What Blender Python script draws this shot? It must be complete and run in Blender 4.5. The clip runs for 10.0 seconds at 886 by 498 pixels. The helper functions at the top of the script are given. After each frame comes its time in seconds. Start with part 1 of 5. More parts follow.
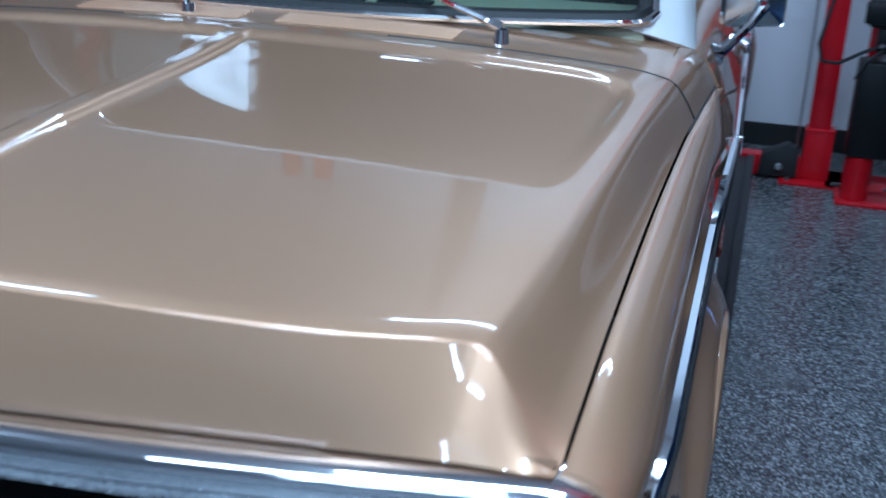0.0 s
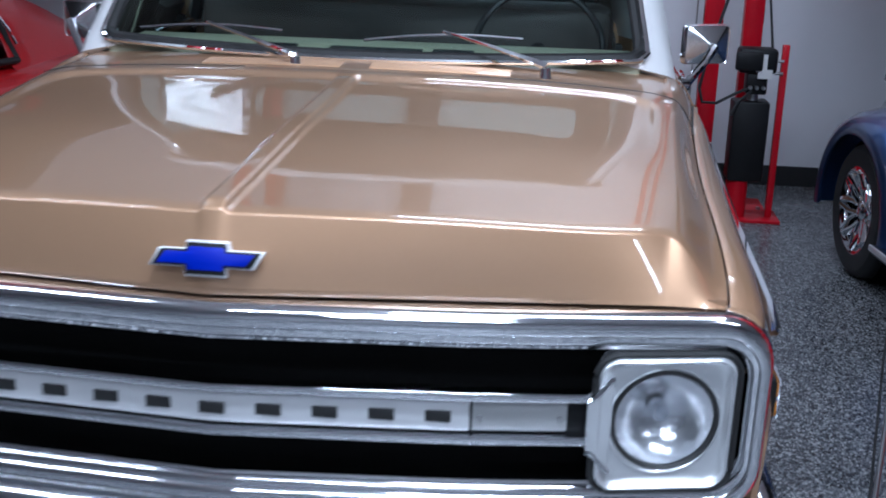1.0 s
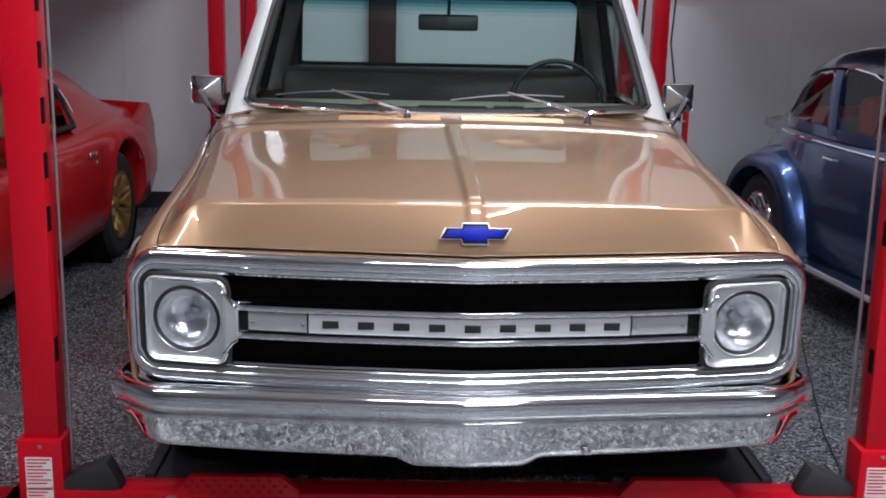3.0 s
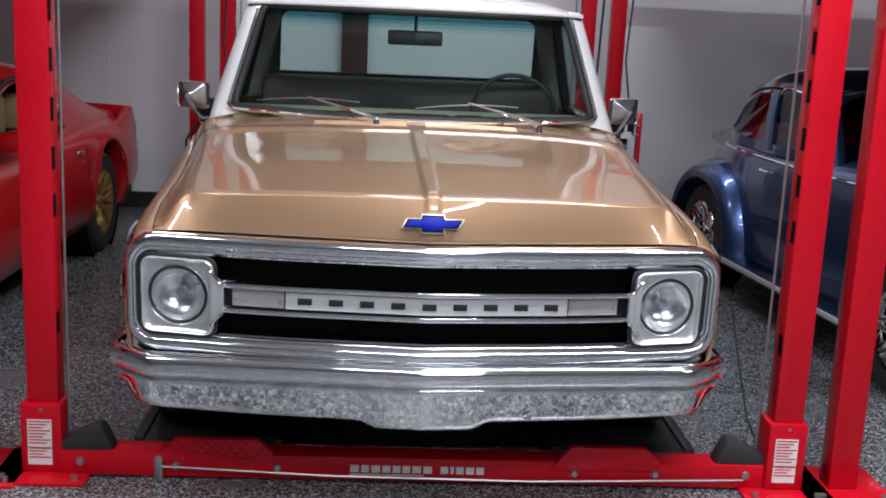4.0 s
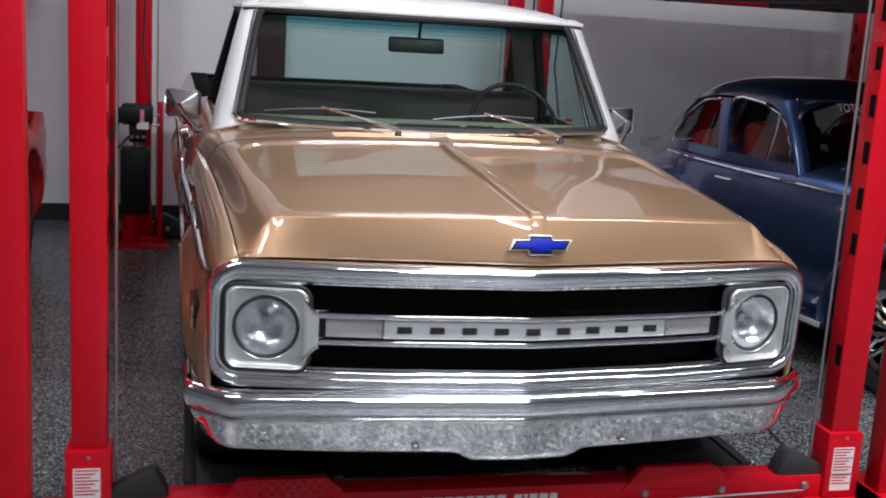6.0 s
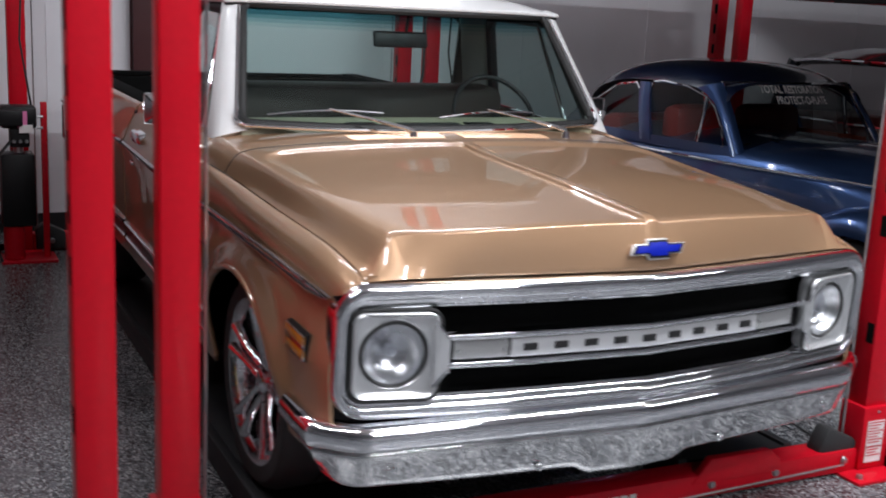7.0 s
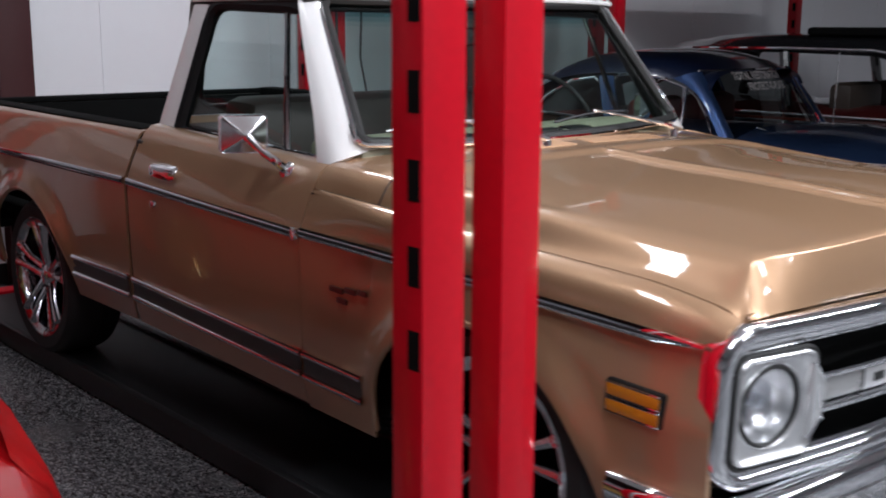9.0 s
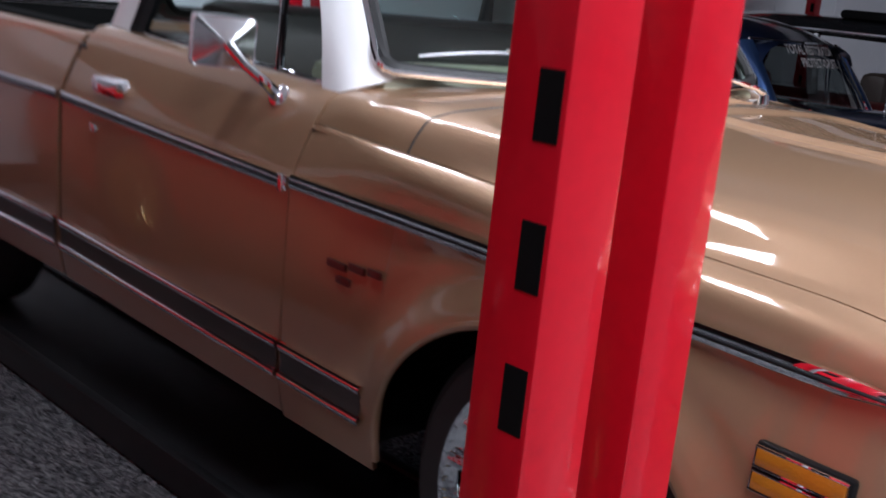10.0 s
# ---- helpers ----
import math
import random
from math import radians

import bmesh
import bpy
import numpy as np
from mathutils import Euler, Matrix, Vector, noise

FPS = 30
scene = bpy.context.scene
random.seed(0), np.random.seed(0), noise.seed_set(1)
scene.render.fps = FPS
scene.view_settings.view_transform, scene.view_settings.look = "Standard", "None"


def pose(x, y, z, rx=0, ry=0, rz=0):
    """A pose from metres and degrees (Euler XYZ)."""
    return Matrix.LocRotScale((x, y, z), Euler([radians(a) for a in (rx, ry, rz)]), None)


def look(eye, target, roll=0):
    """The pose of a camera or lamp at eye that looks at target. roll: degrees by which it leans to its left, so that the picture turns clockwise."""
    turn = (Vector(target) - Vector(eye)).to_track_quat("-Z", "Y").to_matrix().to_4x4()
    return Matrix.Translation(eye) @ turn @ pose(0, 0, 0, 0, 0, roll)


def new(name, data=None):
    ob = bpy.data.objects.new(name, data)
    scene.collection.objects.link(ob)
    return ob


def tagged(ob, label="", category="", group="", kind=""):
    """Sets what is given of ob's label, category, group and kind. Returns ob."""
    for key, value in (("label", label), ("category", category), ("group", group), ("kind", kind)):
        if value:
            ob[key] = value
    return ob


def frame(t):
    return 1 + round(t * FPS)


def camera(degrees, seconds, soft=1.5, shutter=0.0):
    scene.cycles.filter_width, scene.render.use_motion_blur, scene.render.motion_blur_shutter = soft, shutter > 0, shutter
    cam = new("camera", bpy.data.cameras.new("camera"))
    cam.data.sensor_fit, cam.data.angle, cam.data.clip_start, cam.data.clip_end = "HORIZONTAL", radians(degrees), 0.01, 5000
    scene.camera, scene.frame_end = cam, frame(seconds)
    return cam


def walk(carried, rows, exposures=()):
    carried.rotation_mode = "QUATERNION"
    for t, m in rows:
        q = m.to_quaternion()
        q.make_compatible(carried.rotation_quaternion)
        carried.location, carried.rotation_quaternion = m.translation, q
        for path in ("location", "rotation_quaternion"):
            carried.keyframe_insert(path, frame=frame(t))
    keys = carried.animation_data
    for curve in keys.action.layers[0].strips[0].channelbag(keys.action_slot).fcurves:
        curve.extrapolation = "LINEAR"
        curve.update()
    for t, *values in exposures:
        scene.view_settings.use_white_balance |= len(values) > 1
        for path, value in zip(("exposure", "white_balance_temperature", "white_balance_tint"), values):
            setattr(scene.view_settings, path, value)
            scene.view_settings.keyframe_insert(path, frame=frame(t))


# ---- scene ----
cam = camera(43.3, 10.0, 1.8, 0.5)
PATH = [
    (0, (0.978, -0.872, 1.497), (0.502, 0.946, 0.813), 2.5),
    (0.5, (0.766, -1.31, 1.498), (0.491, 0.579, 0.9), 1.4),
    (1, (0.559, -1.705, 1.51), (0.364, 0.206, 0.955), 1.8),
    (1.5, (0.287, -2.026, 1.535), (0.185, -0.108, 0.976), 2.4),
    (2, (0.011, -2.316, 1.551), (0.007, -0.39, 1.01), 1.4),
    (2.5, (-0.149, -2.642, 1.555), (-0.065, -0.703, 1.072), 1.3),
    (2.7, (-0.188, -2.737, 1.57), (-0.107, -0.793, 1.107), 0.8),
    (3.8, (-0.248, -3.269, 1.61), (-0.09, -1.321, 1.187), 3.2),
    (4, (-0.223, -3.327, 1.616), (-0.072, -1.378, 1.196), 2.6),
    (4.5, (-0.22, -3.379, 1.612), (-0.077, -1.423, 1.22), 1.2),
    (5, (-0.308, -3.324, 1.61), (-0.121, -1.371, 1.22), 2.5),
    (5.5, (-0.661, -3.176, 1.612), (-0.27, -1.258, 1.202), 2.4),
    (5.7, (-0.818, -3.113, 1.613), (-0.402, -1.201, 1.2), 3.4),
    (6.8, (-1.789, -2.641, 1.578), (-0.959, -0.862, 1.196), 1.6),
    (7, (-1.963, -2.501, 1.617), (-1.070, -0.761, 1.196), 2.8),
    (7.5, (-2.357, -2.213, 1.601), (-1.381, -0.508, 1.227), 2.1),
    (8, (-2.696, -1.881, 1.591), (-1.505, -0.316, 1.224), 0.6),
    (8.5, (-2.824, -1.524, 1.571), (-1.518, -0.058, 1.192), 1.2),
    (9, (-2.843, -1.156, 1.515), (-1.523, 0.295, 1.125), 0.3),
    (9.5, (-2.662, -0.751, 1.444), (-1.337, 0.701, 1.075), -0.3),
    (10, (-2.417, -0.390, 1.344), (-1.034, 0.986, 0.901), 6.0),
]
# stops, kelvin and tint of the clip's own automatic camera
EXPOSURES = [(0, 0.06, 4450, -3), (0.5, 0.05, 4800, 2), (1.0, 0.09, 5250, 9), (2.0, 0.13, 5900, 11.5), (4.5, 0.13, 6350, 12), (6.9, 0.17, 6420, 12), (8.0, 0.32, 6450, 12), (9.0, 0.47, 6350, 12), (9.5, 0.6, 6150, 13), (10, 0.71, 5950, 14)]
walk(cam, [(t, look(eye, target, roll)) for t, eye, target, roll in PATH], EXPOSURES)

# ---- world and light ----
world = bpy.data.worlds.new("world")
scene.world = world
world.use_nodes = True
wn = world.node_tree.nodes
wn["Background"].inputs[0].default_value = (0.75, 0.82, 1.0, 1)
wn["Background"].inputs[1].default_value = 0.05


def area(name, x, y, z, sx, sy, power, color, rx=0, rz=0):
    lamp = bpy.data.lights.new(name, "AREA")
    lamp.shape, lamp.size, lamp.size_y, lamp.energy, lamp.color = "RECTANGLE", sx, sy, power, color
    ob = new(name, lamp)
    ob.matrix_world = pose(x, y, z, rx, 0, rz)
    return ob


# strip lights hang below the ceiling, long ones across the bays and a short wide one over the side aisle; each throws light down and some of it up
CEILING, HANG = 4.8, 0.5
COOL = (0.93, 0.96, 1.0)
TUBES = [(1.3, -1.05, 175, 2.3), (0.2, -3.4, 70, 2.3), (-3.0, -1.5, 64, 2.3), (4.4, -3.6, 50, 2.3), (0.9, -6.7, 108, 2.3), (0.9, 4.0, 33, 2.3)]
PANEL = (-1.93, 1.9, 13, 0.74)
for tx, ty, watts, length in TUBES:
    area("tube_light", tx, ty, CEILING - HANG - 0.16, length, 0.1, watts, COOL)
    area("tube_uplight", tx, ty, CEILING - HANG + 0.02, length, 0.25, 0.09 * watts, COOL, 180)
area("panel_light", PANEL[0], PANEL[1], CEILING - HANG - 0.16, PANEL[3], 0.42, PANEL[2], COOL)


# ---- materials ----
def material(name, color, rough=0.5, metal=0.0, coat=0.0, vary=0.0, scale=8.0, bump=0.0, bump_scale=60.0, rough_vary=0.0, spec=0.5, coat_rough=0.03, contrast=0.5, coat_ior=1.5, coat_bump=False):
    """A principled material whose colour, gloss and relief vary at two scales."""
    m = bpy.data.materials.new(name)
    m.use_nodes = True
    t = m.node_tree
    b = t.nodes["Principled BSDF"]
    b.inputs["Roughness"].default_value = rough
    b.inputs["Metallic"].default_value = metal
    b.inputs["Coat Weight"].default_value = coat
    b.inputs["Coat Roughness"].default_value = coat_rough
    b.inputs["Coat IOR"].default_value = coat_ior
    b.inputs["Specular IOR Level"].default_value = spec
    b.inputs["Base Color"].default_value = (*color, 1)
    co = t.nodes.new("ShaderNodeTexCoord")
    if vary:
        fine, wide = t.nodes.new("ShaderNodeTexNoise"), t.nodes.new("ShaderNodeTexNoise")
        fine.inputs["Scale"].default_value, wide.inputs["Scale"].default_value = scale * 9, scale
        fine.inputs["Detail"].default_value, wide.inputs["Detail"].default_value = 4, 5
        add = t.nodes.new("ShaderNodeMath")
        add.operation = "ADD"
        mix = t.nodes.new("ShaderNodeMix")
        mix.data_type = "RGBA"
        half = t.nodes.new("ShaderNodeMath")
        half.operation, half.inputs[1].default_value = "MULTIPLY", 0.5
        for n in (fine, wide):
            t.links.new(co.outputs["Object"], n.inputs["Vector"])
        t.links.new(fine.outputs["Fac"], add.inputs[0])
        t.links.new(wide.outputs["Fac"], add.inputs[1])
        t.links.new(add.outputs[0], half.inputs[0])
        span = t.nodes.new("ShaderNodeMapRange")
        span.inputs["From Min"].default_value, span.inputs["From Max"].default_value = 0.5 - contrast, 0.5 + contrast
        t.links.new(half.outputs[0], span.inputs["Value"])
        t.links.new(span.outputs["Result"], mix.inputs["Factor"])
        mix.inputs["A"].default_value = (*[c * (1 - vary) for c in color], 1)
        mix.inputs["B"].default_value = (*[min(1, c * (1 + vary)) for c in color], 1)
        t.links.new(mix.outputs["Result"], b.inputs["Base Color"])
        if rough_vary:
            r = t.nodes.new("ShaderNodeMapRange")
            r.inputs["To Min"].default_value, r.inputs["To Max"].default_value = rough - rough_vary, rough + rough_vary
            t.links.new(wide.outputs["Fac"], r.inputs["Value"])
            t.links.new(r.outputs["Result"], b.inputs["Roughness"])
    if bump:
        n = t.nodes.new("ShaderNodeTexNoise")
        n.inputs["Scale"].default_value, n.inputs["Detail"].default_value = bump_scale, 3
        p = t.nodes.new("ShaderNodeBump")
        p.inputs["Strength"].default_value, p.inputs["Distance"].default_value = bump, 0.002
        t.links.new(co.outputs["Object"], n.inputs["Vector"])
        t.links.new(n.outputs["Fac"], p.inputs["Height"])
        t.links.new(p.outputs["Normal"], b.inputs["Normal"])
        if coat_bump:
            t.links.new(p.outputs["Normal"], b.inputs["Coat Normal"])
    return m


def glass(name, color, rough=0.0):
    """Thin tinted glass: clear, with a mirror gloss that grows at a slant."""
    m = bpy.data.materials.new(name)
    m.use_nodes = True
    t = m.node_tree
    t.nodes.clear()
    out, mix = t.nodes.new("ShaderNodeOutputMaterial"), t.nodes.new("ShaderNodeMixShader")
    clear, gloss, fres = t.nodes.new("ShaderNodeBsdfTransparent"), t.nodes.new("ShaderNodeBsdfGlossy"), t.nodes.new("ShaderNodeFresnel")
    clear.inputs[0].default_value = (*color, 1)
    gloss.inputs["Roughness"].default_value = rough
    fres.inputs["IOR"].default_value = 1.5
    t.links.new(fres.outputs[0], mix.inputs[0])
    t.links.new(clear.outputs[0], mix.inputs[1])
    t.links.new(gloss.outputs[0], mix.inputs[2])
    t.links.new(mix.outputs[0], out.inputs[0])
    return m


def glow(name, color, strength):
    m = bpy.data.materials.new(name)
    m.use_nodes = True
    b = m.node_tree.nodes["Principled BSDF"]
    b.inputs["Base Color"].default_value = (*color, 1)
    b.inputs["Emission Color"].default_value = (*color, 1)
    b.inputs["Emission Strength"].default_value = strength
    return m


def flake_floor():
    """Grey epoxy with chips of several greys broadcast into it, under a clear coat."""
    m = bpy.data.materials.new("flake_epoxy")
    m.use_nodes = True
    t = m.node_tree
    b = t.nodes["Principled BSDF"]
    co = t.nodes.new("ShaderNodeTexCoord")
    cells = t.nodes.new("ShaderNodeTexVoronoi")
    cells.inputs["Scale"].default_value = 165
    ramp = t.nodes.new("ShaderNodeValToRGB")
    ramp.color_ramp.interpolation = "CONSTANT"
    stops = [(0.0, (0.024, 0.025, 0.028)), (0.25, (0.055, 0.057, 0.063)), (0.48, (0.115, 0.12, 0.13)), (0.7, (0.21, 0.215, 0.225)), (0.87, (0.38, 0.385, 0.39))]
    el = ramp.color_ramp.elements
    el[0].position, el[0].color = 0, (*stops[0][1], 1)
    el[1].position, el[1].color = stops[1][0], (*stops[1][1], 1)
    for p, c in stops[2:]:
        e = el.new(p)
        e.color = (*c, 1)
    sep = t.nodes.new("ShaderNodeSeparateColor")
    warp = t.nodes.new("ShaderNodeTexNoise")
    warp.inputs["Scale"].default_value = 90
    add = t.nodes.new("ShaderNodeMixRGB")
    add.inputs[0].default_value = 0.012
    t.links.new(co.outputs["Object"], warp.inputs["Vector"])
    t.links.new(co.outputs["Object"], add.inputs[1])
    t.links.new(warp.outputs["Color"], add.inputs[2])
    t.links.new(add.outputs[0], cells.inputs["Vector"])
    t.links.new(cells.outputs["Color"], sep.inputs[0])
    t.links.new(sep.outputs[0], ramp.inputs[0])
    wide = t.nodes.new("ShaderNodeTexNoise")
    wide.inputs["Scale"].default_value, wide.inputs["Detail"].default_value = 1.3, 6
    r = t.nodes.new("ShaderNodeMapRange")
    r.inputs["To Min"].default_value, r.inputs["To Max"].default_value = 0.16, 0.34
    t.links.new(co.outputs["Object"], wide.inputs["Vector"])
    t.links.new(wide.outputs["Fac"], r.inputs["Value"])
    t.links.new(r.outputs["Result"], b.inputs["Roughness"])
    t.links.new(ramp.outputs[0], b.inputs["Base Color"])
    p = t.nodes.new("ShaderNodeBump")
    p.inputs["Strength"].default_value, p.inputs["Distance"].default_value = 0.25, 0.0012
    t.links.new(cells.outputs["Distance"], p.inputs["Height"])
    t.links.new(p.outputs["Normal"], b.inputs["Normal"])
    return m


GOLD = material("saddle_metallic_paint", (0.43, 0.257, 0.145), 0.42, 0.52, 1.0, 0.05, 120, 0.14, 6.0, coat_rough=0.02, coat_ior=1.65, coat_bump=True)
WHITE = material("white_car_paint", (0.8, 0.8, 0.8), 0.35, 0, 1.0, 0.02, 3)
CHROME = material("chrome", (0.88, 0.89, 0.92), 0.03, 1.0, 0, 0.02, 6, rough_vary=0.012)
# the flake floor's reflection in the valance is put into this colour as speckle
VALANCE = material("chrome_painted_speckle", (0.82, 0.83, 0.85), 0.04, 1.0, 0, 0.3, 14, 0.2, 32, contrast=0.12)
MIRRORBACK = material("soft_chrome", (0.78, 0.79, 0.81), 0.2, 1.0, 0, 0.05, 20)
RIMCHROME = material("polished_rim", (0.8, 0.81, 0.84), 0.05, 1.0, 0, 0.05, 20, 1.0, 55)
SATIN = material("satin_silver", (0.76, 0.77, 0.78), 0.27, 0.72, 0, 0.05, 30)
DULL = material("brushed_aluminium", (0.78, 0.78, 0.79), 0.36, 0.55, 0, 0.05, 30)
INLAY = material("dark_woodgrain_inlay", (0.03, 0.017, 0.012), 0.3, 0, 0.5, 0.3, 30)
BLACK = material("black_paint", (0.01, 0.01, 0.011), 0.45, 0, 0, 0.25, 12, spec=0.2)
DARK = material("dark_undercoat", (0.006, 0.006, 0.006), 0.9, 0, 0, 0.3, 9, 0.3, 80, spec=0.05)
RUBBER = material("tyre_rubber", (0.018, 0.018, 0.019), 0.7, 0, 0, 0.2, 20, 0.2, 150)
SEAM = material("weather_seal_rubber", (0.01, 0.01, 0.01), 0.6, 0, 0, 0.1, 10)
RED = material("red_powder_coat", (0.53, 0.003, 0.014), 0.5, 0, 0.4, 0.09, 5, 0.04, 140, 0.09, spec=0.12, contrast=0.2, coat_rough=0.05)
TAR = material("red_car_paint", (0.43, 0.005, 0.008), 0.3, 0, 0.6, 0.03, 6, 0.14, 6.0, spec=0.2, coat_bump=True)
BLUE = material("blue_metallic_paint", (0.05, 0.1, 0.25), 0.32, 0.85, 1.0, 0.06, 90)
# same car blue as above, with the shade under the lift put into its colour
SHADEDBLUE = material("shaded_blue_paint", (0.01, 0.017, 0.05), 0.3, 0.1, 1.0, 0.06, 60)
NIGHT = material("black_car_paint", (0.01, 0.01, 0.012), 0.25, 0, 1.0, 0.1, 10)
ENAMEL = material("blue_enamel", (0.002, 0.012, 0.33), 0.4, 0, 0.0, 0.05, 20, spec=0.25)
AMBER = material("amber_lens", (0.55, 0.2, 0.01), 0.15, 0, 1.0, 0.2, 40, 0.5, 220)
LENS = material("ribbed_clear_lens", (0.42, 0.42, 0.42), 0.25, 0.25, 0.8, 0.12, 30, 0.7, 260)
MAROON = material("maroon_steel_paint", (0.055, 0.014, 0.016), 0.5, 0, 0, 0.15, 4, 0.1, 60)
BADGE = material("dark_red_badge", (0.12, 0.03, 0.025), 0.35, 0.3, 0.3, 0.2, 60)
PLASTER = material("white_wall_panel", (0.72, 0.72, 0.75), 0.42, 0, 0, 0.035, 0.9, 0.12, 22, 0.06)
PALEWALL = material("pale_wall_paint", (0.72, 0.72, 0.74), 0.5, 0, 0, 0.05, 0.9, 0.12, 22, 0.06)
TRIM = material("black_rubber_baseboard", (0.012, 0.012, 0.013), 0.5, 0, 0, 0.2, 8)
CEIL = material("ceiling_panel", (0.82, 0.82, 0.82), 0.7, 0, 0, 0.04, 1.2)
STEEL = material("runway_steel", (0.014, 0.0145, 0.016), 0.5, 0.2, 0, 0.3, 6, 0.3, 90)
WIRE = material("galvanised_steel", (0.45, 0.45, 0.46), 0.35, 0.9, 0, 0.15, 50)
VINYL = material("dark_brown_vinyl", (0.02, 0.013, 0.009), 0.55, 0, 0, 0.25, 12, 0.35, 130)
DASH = material("tan_dash_vinyl", (0.3, 0.29, 0.2), 0.5, 0, 0, 0.12, 10, 0.3, 160)
LINER = material("brown_headliner", (0.05, 0.042, 0.034), 0.8, 0, 0, 0.1, 8)
PAPER = material("label_paper", (0.75, 0.73, 0.72), 0.5, 0, 0, 0.04, 20)
PINK = material("pink_label_paper", (0.75, 0.2, 0.42), 0.5, 0, 0, 0.04, 20)
INK = material("black_ink", (0.015, 0.015, 0.015), 0.5)
GOLDRIM = material("gold_wheel_paint", (0.42, 0.27, 0.09), 0.3, 0.7, 0.4, 0.08, 20)
ORANGE = material("orange_upholstery", (0.35, 0.04, 0.01), 0.5, 0, 0, 0.15, 10)
LAMPGLOW = glow("lamp_tube", (0.94, 0.97, 1.0), 9.0)
FLOOR = flake_floor()
SCREEN = glass("tinted_windscreen", (0.68, 0.85, 0.81))
BAND = glass("shade_band_glass", (0.07, 0.27, 0.31))
FADE_LOW = glass("shade_fade_pale", (0.56, 0.77, 0.75))
FADE_MID = glass("shade_fade_middle", (0.38, 0.64, 0.64))
FADE_HIGH = glass("shade_fade_deep", (0.2, 0.46, 0.48))
PANE = glass("side_glass", (0.8, 0.89, 0.88))
COUPEGLASS = glass("deep_tinted_glass", (0.13, 0.13, 0.12))
SMOKE = glass("dark_car_glass", (0.35, 0.38, 0.38))
CLEAR = glass("pale_car_glass", (0.78, 0.82, 0.82))
LAMPGLASS = glass("headlight_glass", (0.9, 0.92, 0.95))
REFLECTOR = material("lamp_reflector", (0.95, 0.95, 0.97), 0.2, 0.9, 0, 0.05, 20, 1.0, 42)


# ---- mesh helpers ----
def lerp(a, b, t):
    return a + (b - a) * t


def table(v, rows):
    """Piecewise smooth interpolation through rows of (v, value)."""
    if v <= rows[0][0]:
        return rows[0][1]
    for i in range(len(rows) - 1):
        (a, p), (b, q) = rows[i], rows[i + 1]
        if v <= b:
            h, t = b - a, (v - a) / (b - a)
            m0, m1 = slope(rows, i) * h, slope(rows, i + 1) * h
            return p + t * (m0 + t * ((3 * (q - p) - 2 * m0 - m1) + t * (m0 + m1 - 2 * (q - p))))
    return rows[-1][1]


def slope(rows, i):
    """A slope at a row that lets no curve overshoot."""
    def leg(k):
        return (rows[k + 1][1] - rows[k][1]) / (rows[k + 1][0] - rows[k][0])
    if i == 0 or i == len(rows) - 1:
        return leg(0) if i == 0 else leg(i - 1)
    a, b = leg(i - 1), leg(i)
    return 2 * a * b / (a + b) if a * b > 0 else 0.0


def part(name, bm, mat, parent=None, label="", smooth=True, thick=0.0, sharp=35):
    """Links a bmesh as one mesh object under a thing or a part."""
    me = bpy.data.meshes.new(name)
    bm.edges.index_update()
    rim = [e.index for e in bm.edges if e.is_boundary] if thick else []
    bm.to_mesh(me)
    bm.free()
    me.materials.append(mat)
    if smooth:
        me.shade_smooth()
        me.set_sharp_from_angle(angle=radians(sharp))
        for k in rim:
            me.edges[k].use_edge_sharp = True
    ob = new(name, me)
    if parent is not None:
        ob.parent = parent
    if label:
        ob["label"] = label
    if thick:
        mod = ob.modifiers.new("thickness", "SOLIDIFY")
        mod.thickness, mod.offset = thick, -1
    return ob


def thing(name, m, label, category, group="", kind=""):
    ob = new(name)
    ob.empty_display_size = 0.1
    ob.matrix_world = m
    return tagged(ob, label, category, group, kind)


def surf(rows, bm=None, flip=False, close_u=False):
    """Quads over a grid of points, given row by row."""
    bm = bm or bmesh.new()
    vs = [[bm.verts.new(p) for p in row] for row in rows]
    n = len(rows[0])
    for a, b in zip(vs, vs[1:]):
        for i in range(n if close_u else n - 1):
            j = (i + 1) % n
            q = (a[i], a[j], b[j], b[i])
            bm.faces.new(q[::-1] if flip else q)
    return bm


def box(x0, x1, y0, y1, z0, z1, bevel=0.0, bm=None, m=None, seg=2):
    """A box, its edges rounded."""
    own = bmesh.new()
    bmesh.ops.create_cube(own, size=1)
    for v in own.verts:
        v.co = Vector((lerp(x0, x1, v.co.x + 0.5), lerp(y0, y1, v.co.y + 0.5), lerp(z0, z1, v.co.z + 0.5)))
    if bevel:
        bmesh.ops.bevel(own, geom=own.edges[:], offset=bevel, segments=seg, profile=0.5, affect="EDGES")
    if m is not None:
        own.transform(m)
    return merged(bm, own)


def merged(bm, own):
    if bm is None:
        return own
    me = bpy.data.meshes.new("tmp")
    own.to_mesh(me)
    own.free()
    bm.from_mesh(me)
    bpy.data.meshes.remove(me)
    return bm


def prism(outline, depth, bevel=0.0, m=None, bm=None):
    """An outline in x, z pushed along y by depth, front face at y = 0."""
    own = bmesh.new()
    f = own.faces.new([own.verts.new((x, 0, z)) for x, z in outline])
    f.normal_update()
    if f.normal.y > 0:
        f.normal_flip()
    ext = bmesh.ops.extrude_face_region(own, geom=[f])
    for v in (g for g in ext["geom"] if isinstance(g, bmesh.types.BMVert)):
        v.co.y += depth
    bmesh.ops.recalc_face_normals(own, faces=own.faces[:])
    if bevel:
        bmesh.ops.bevel(own, geom=[e for e in own.edges], offset=bevel, segments=2, profile=0.5, affect="EDGES")
    if m is not None:
        own.transform(m)
    return merged(bm, own)


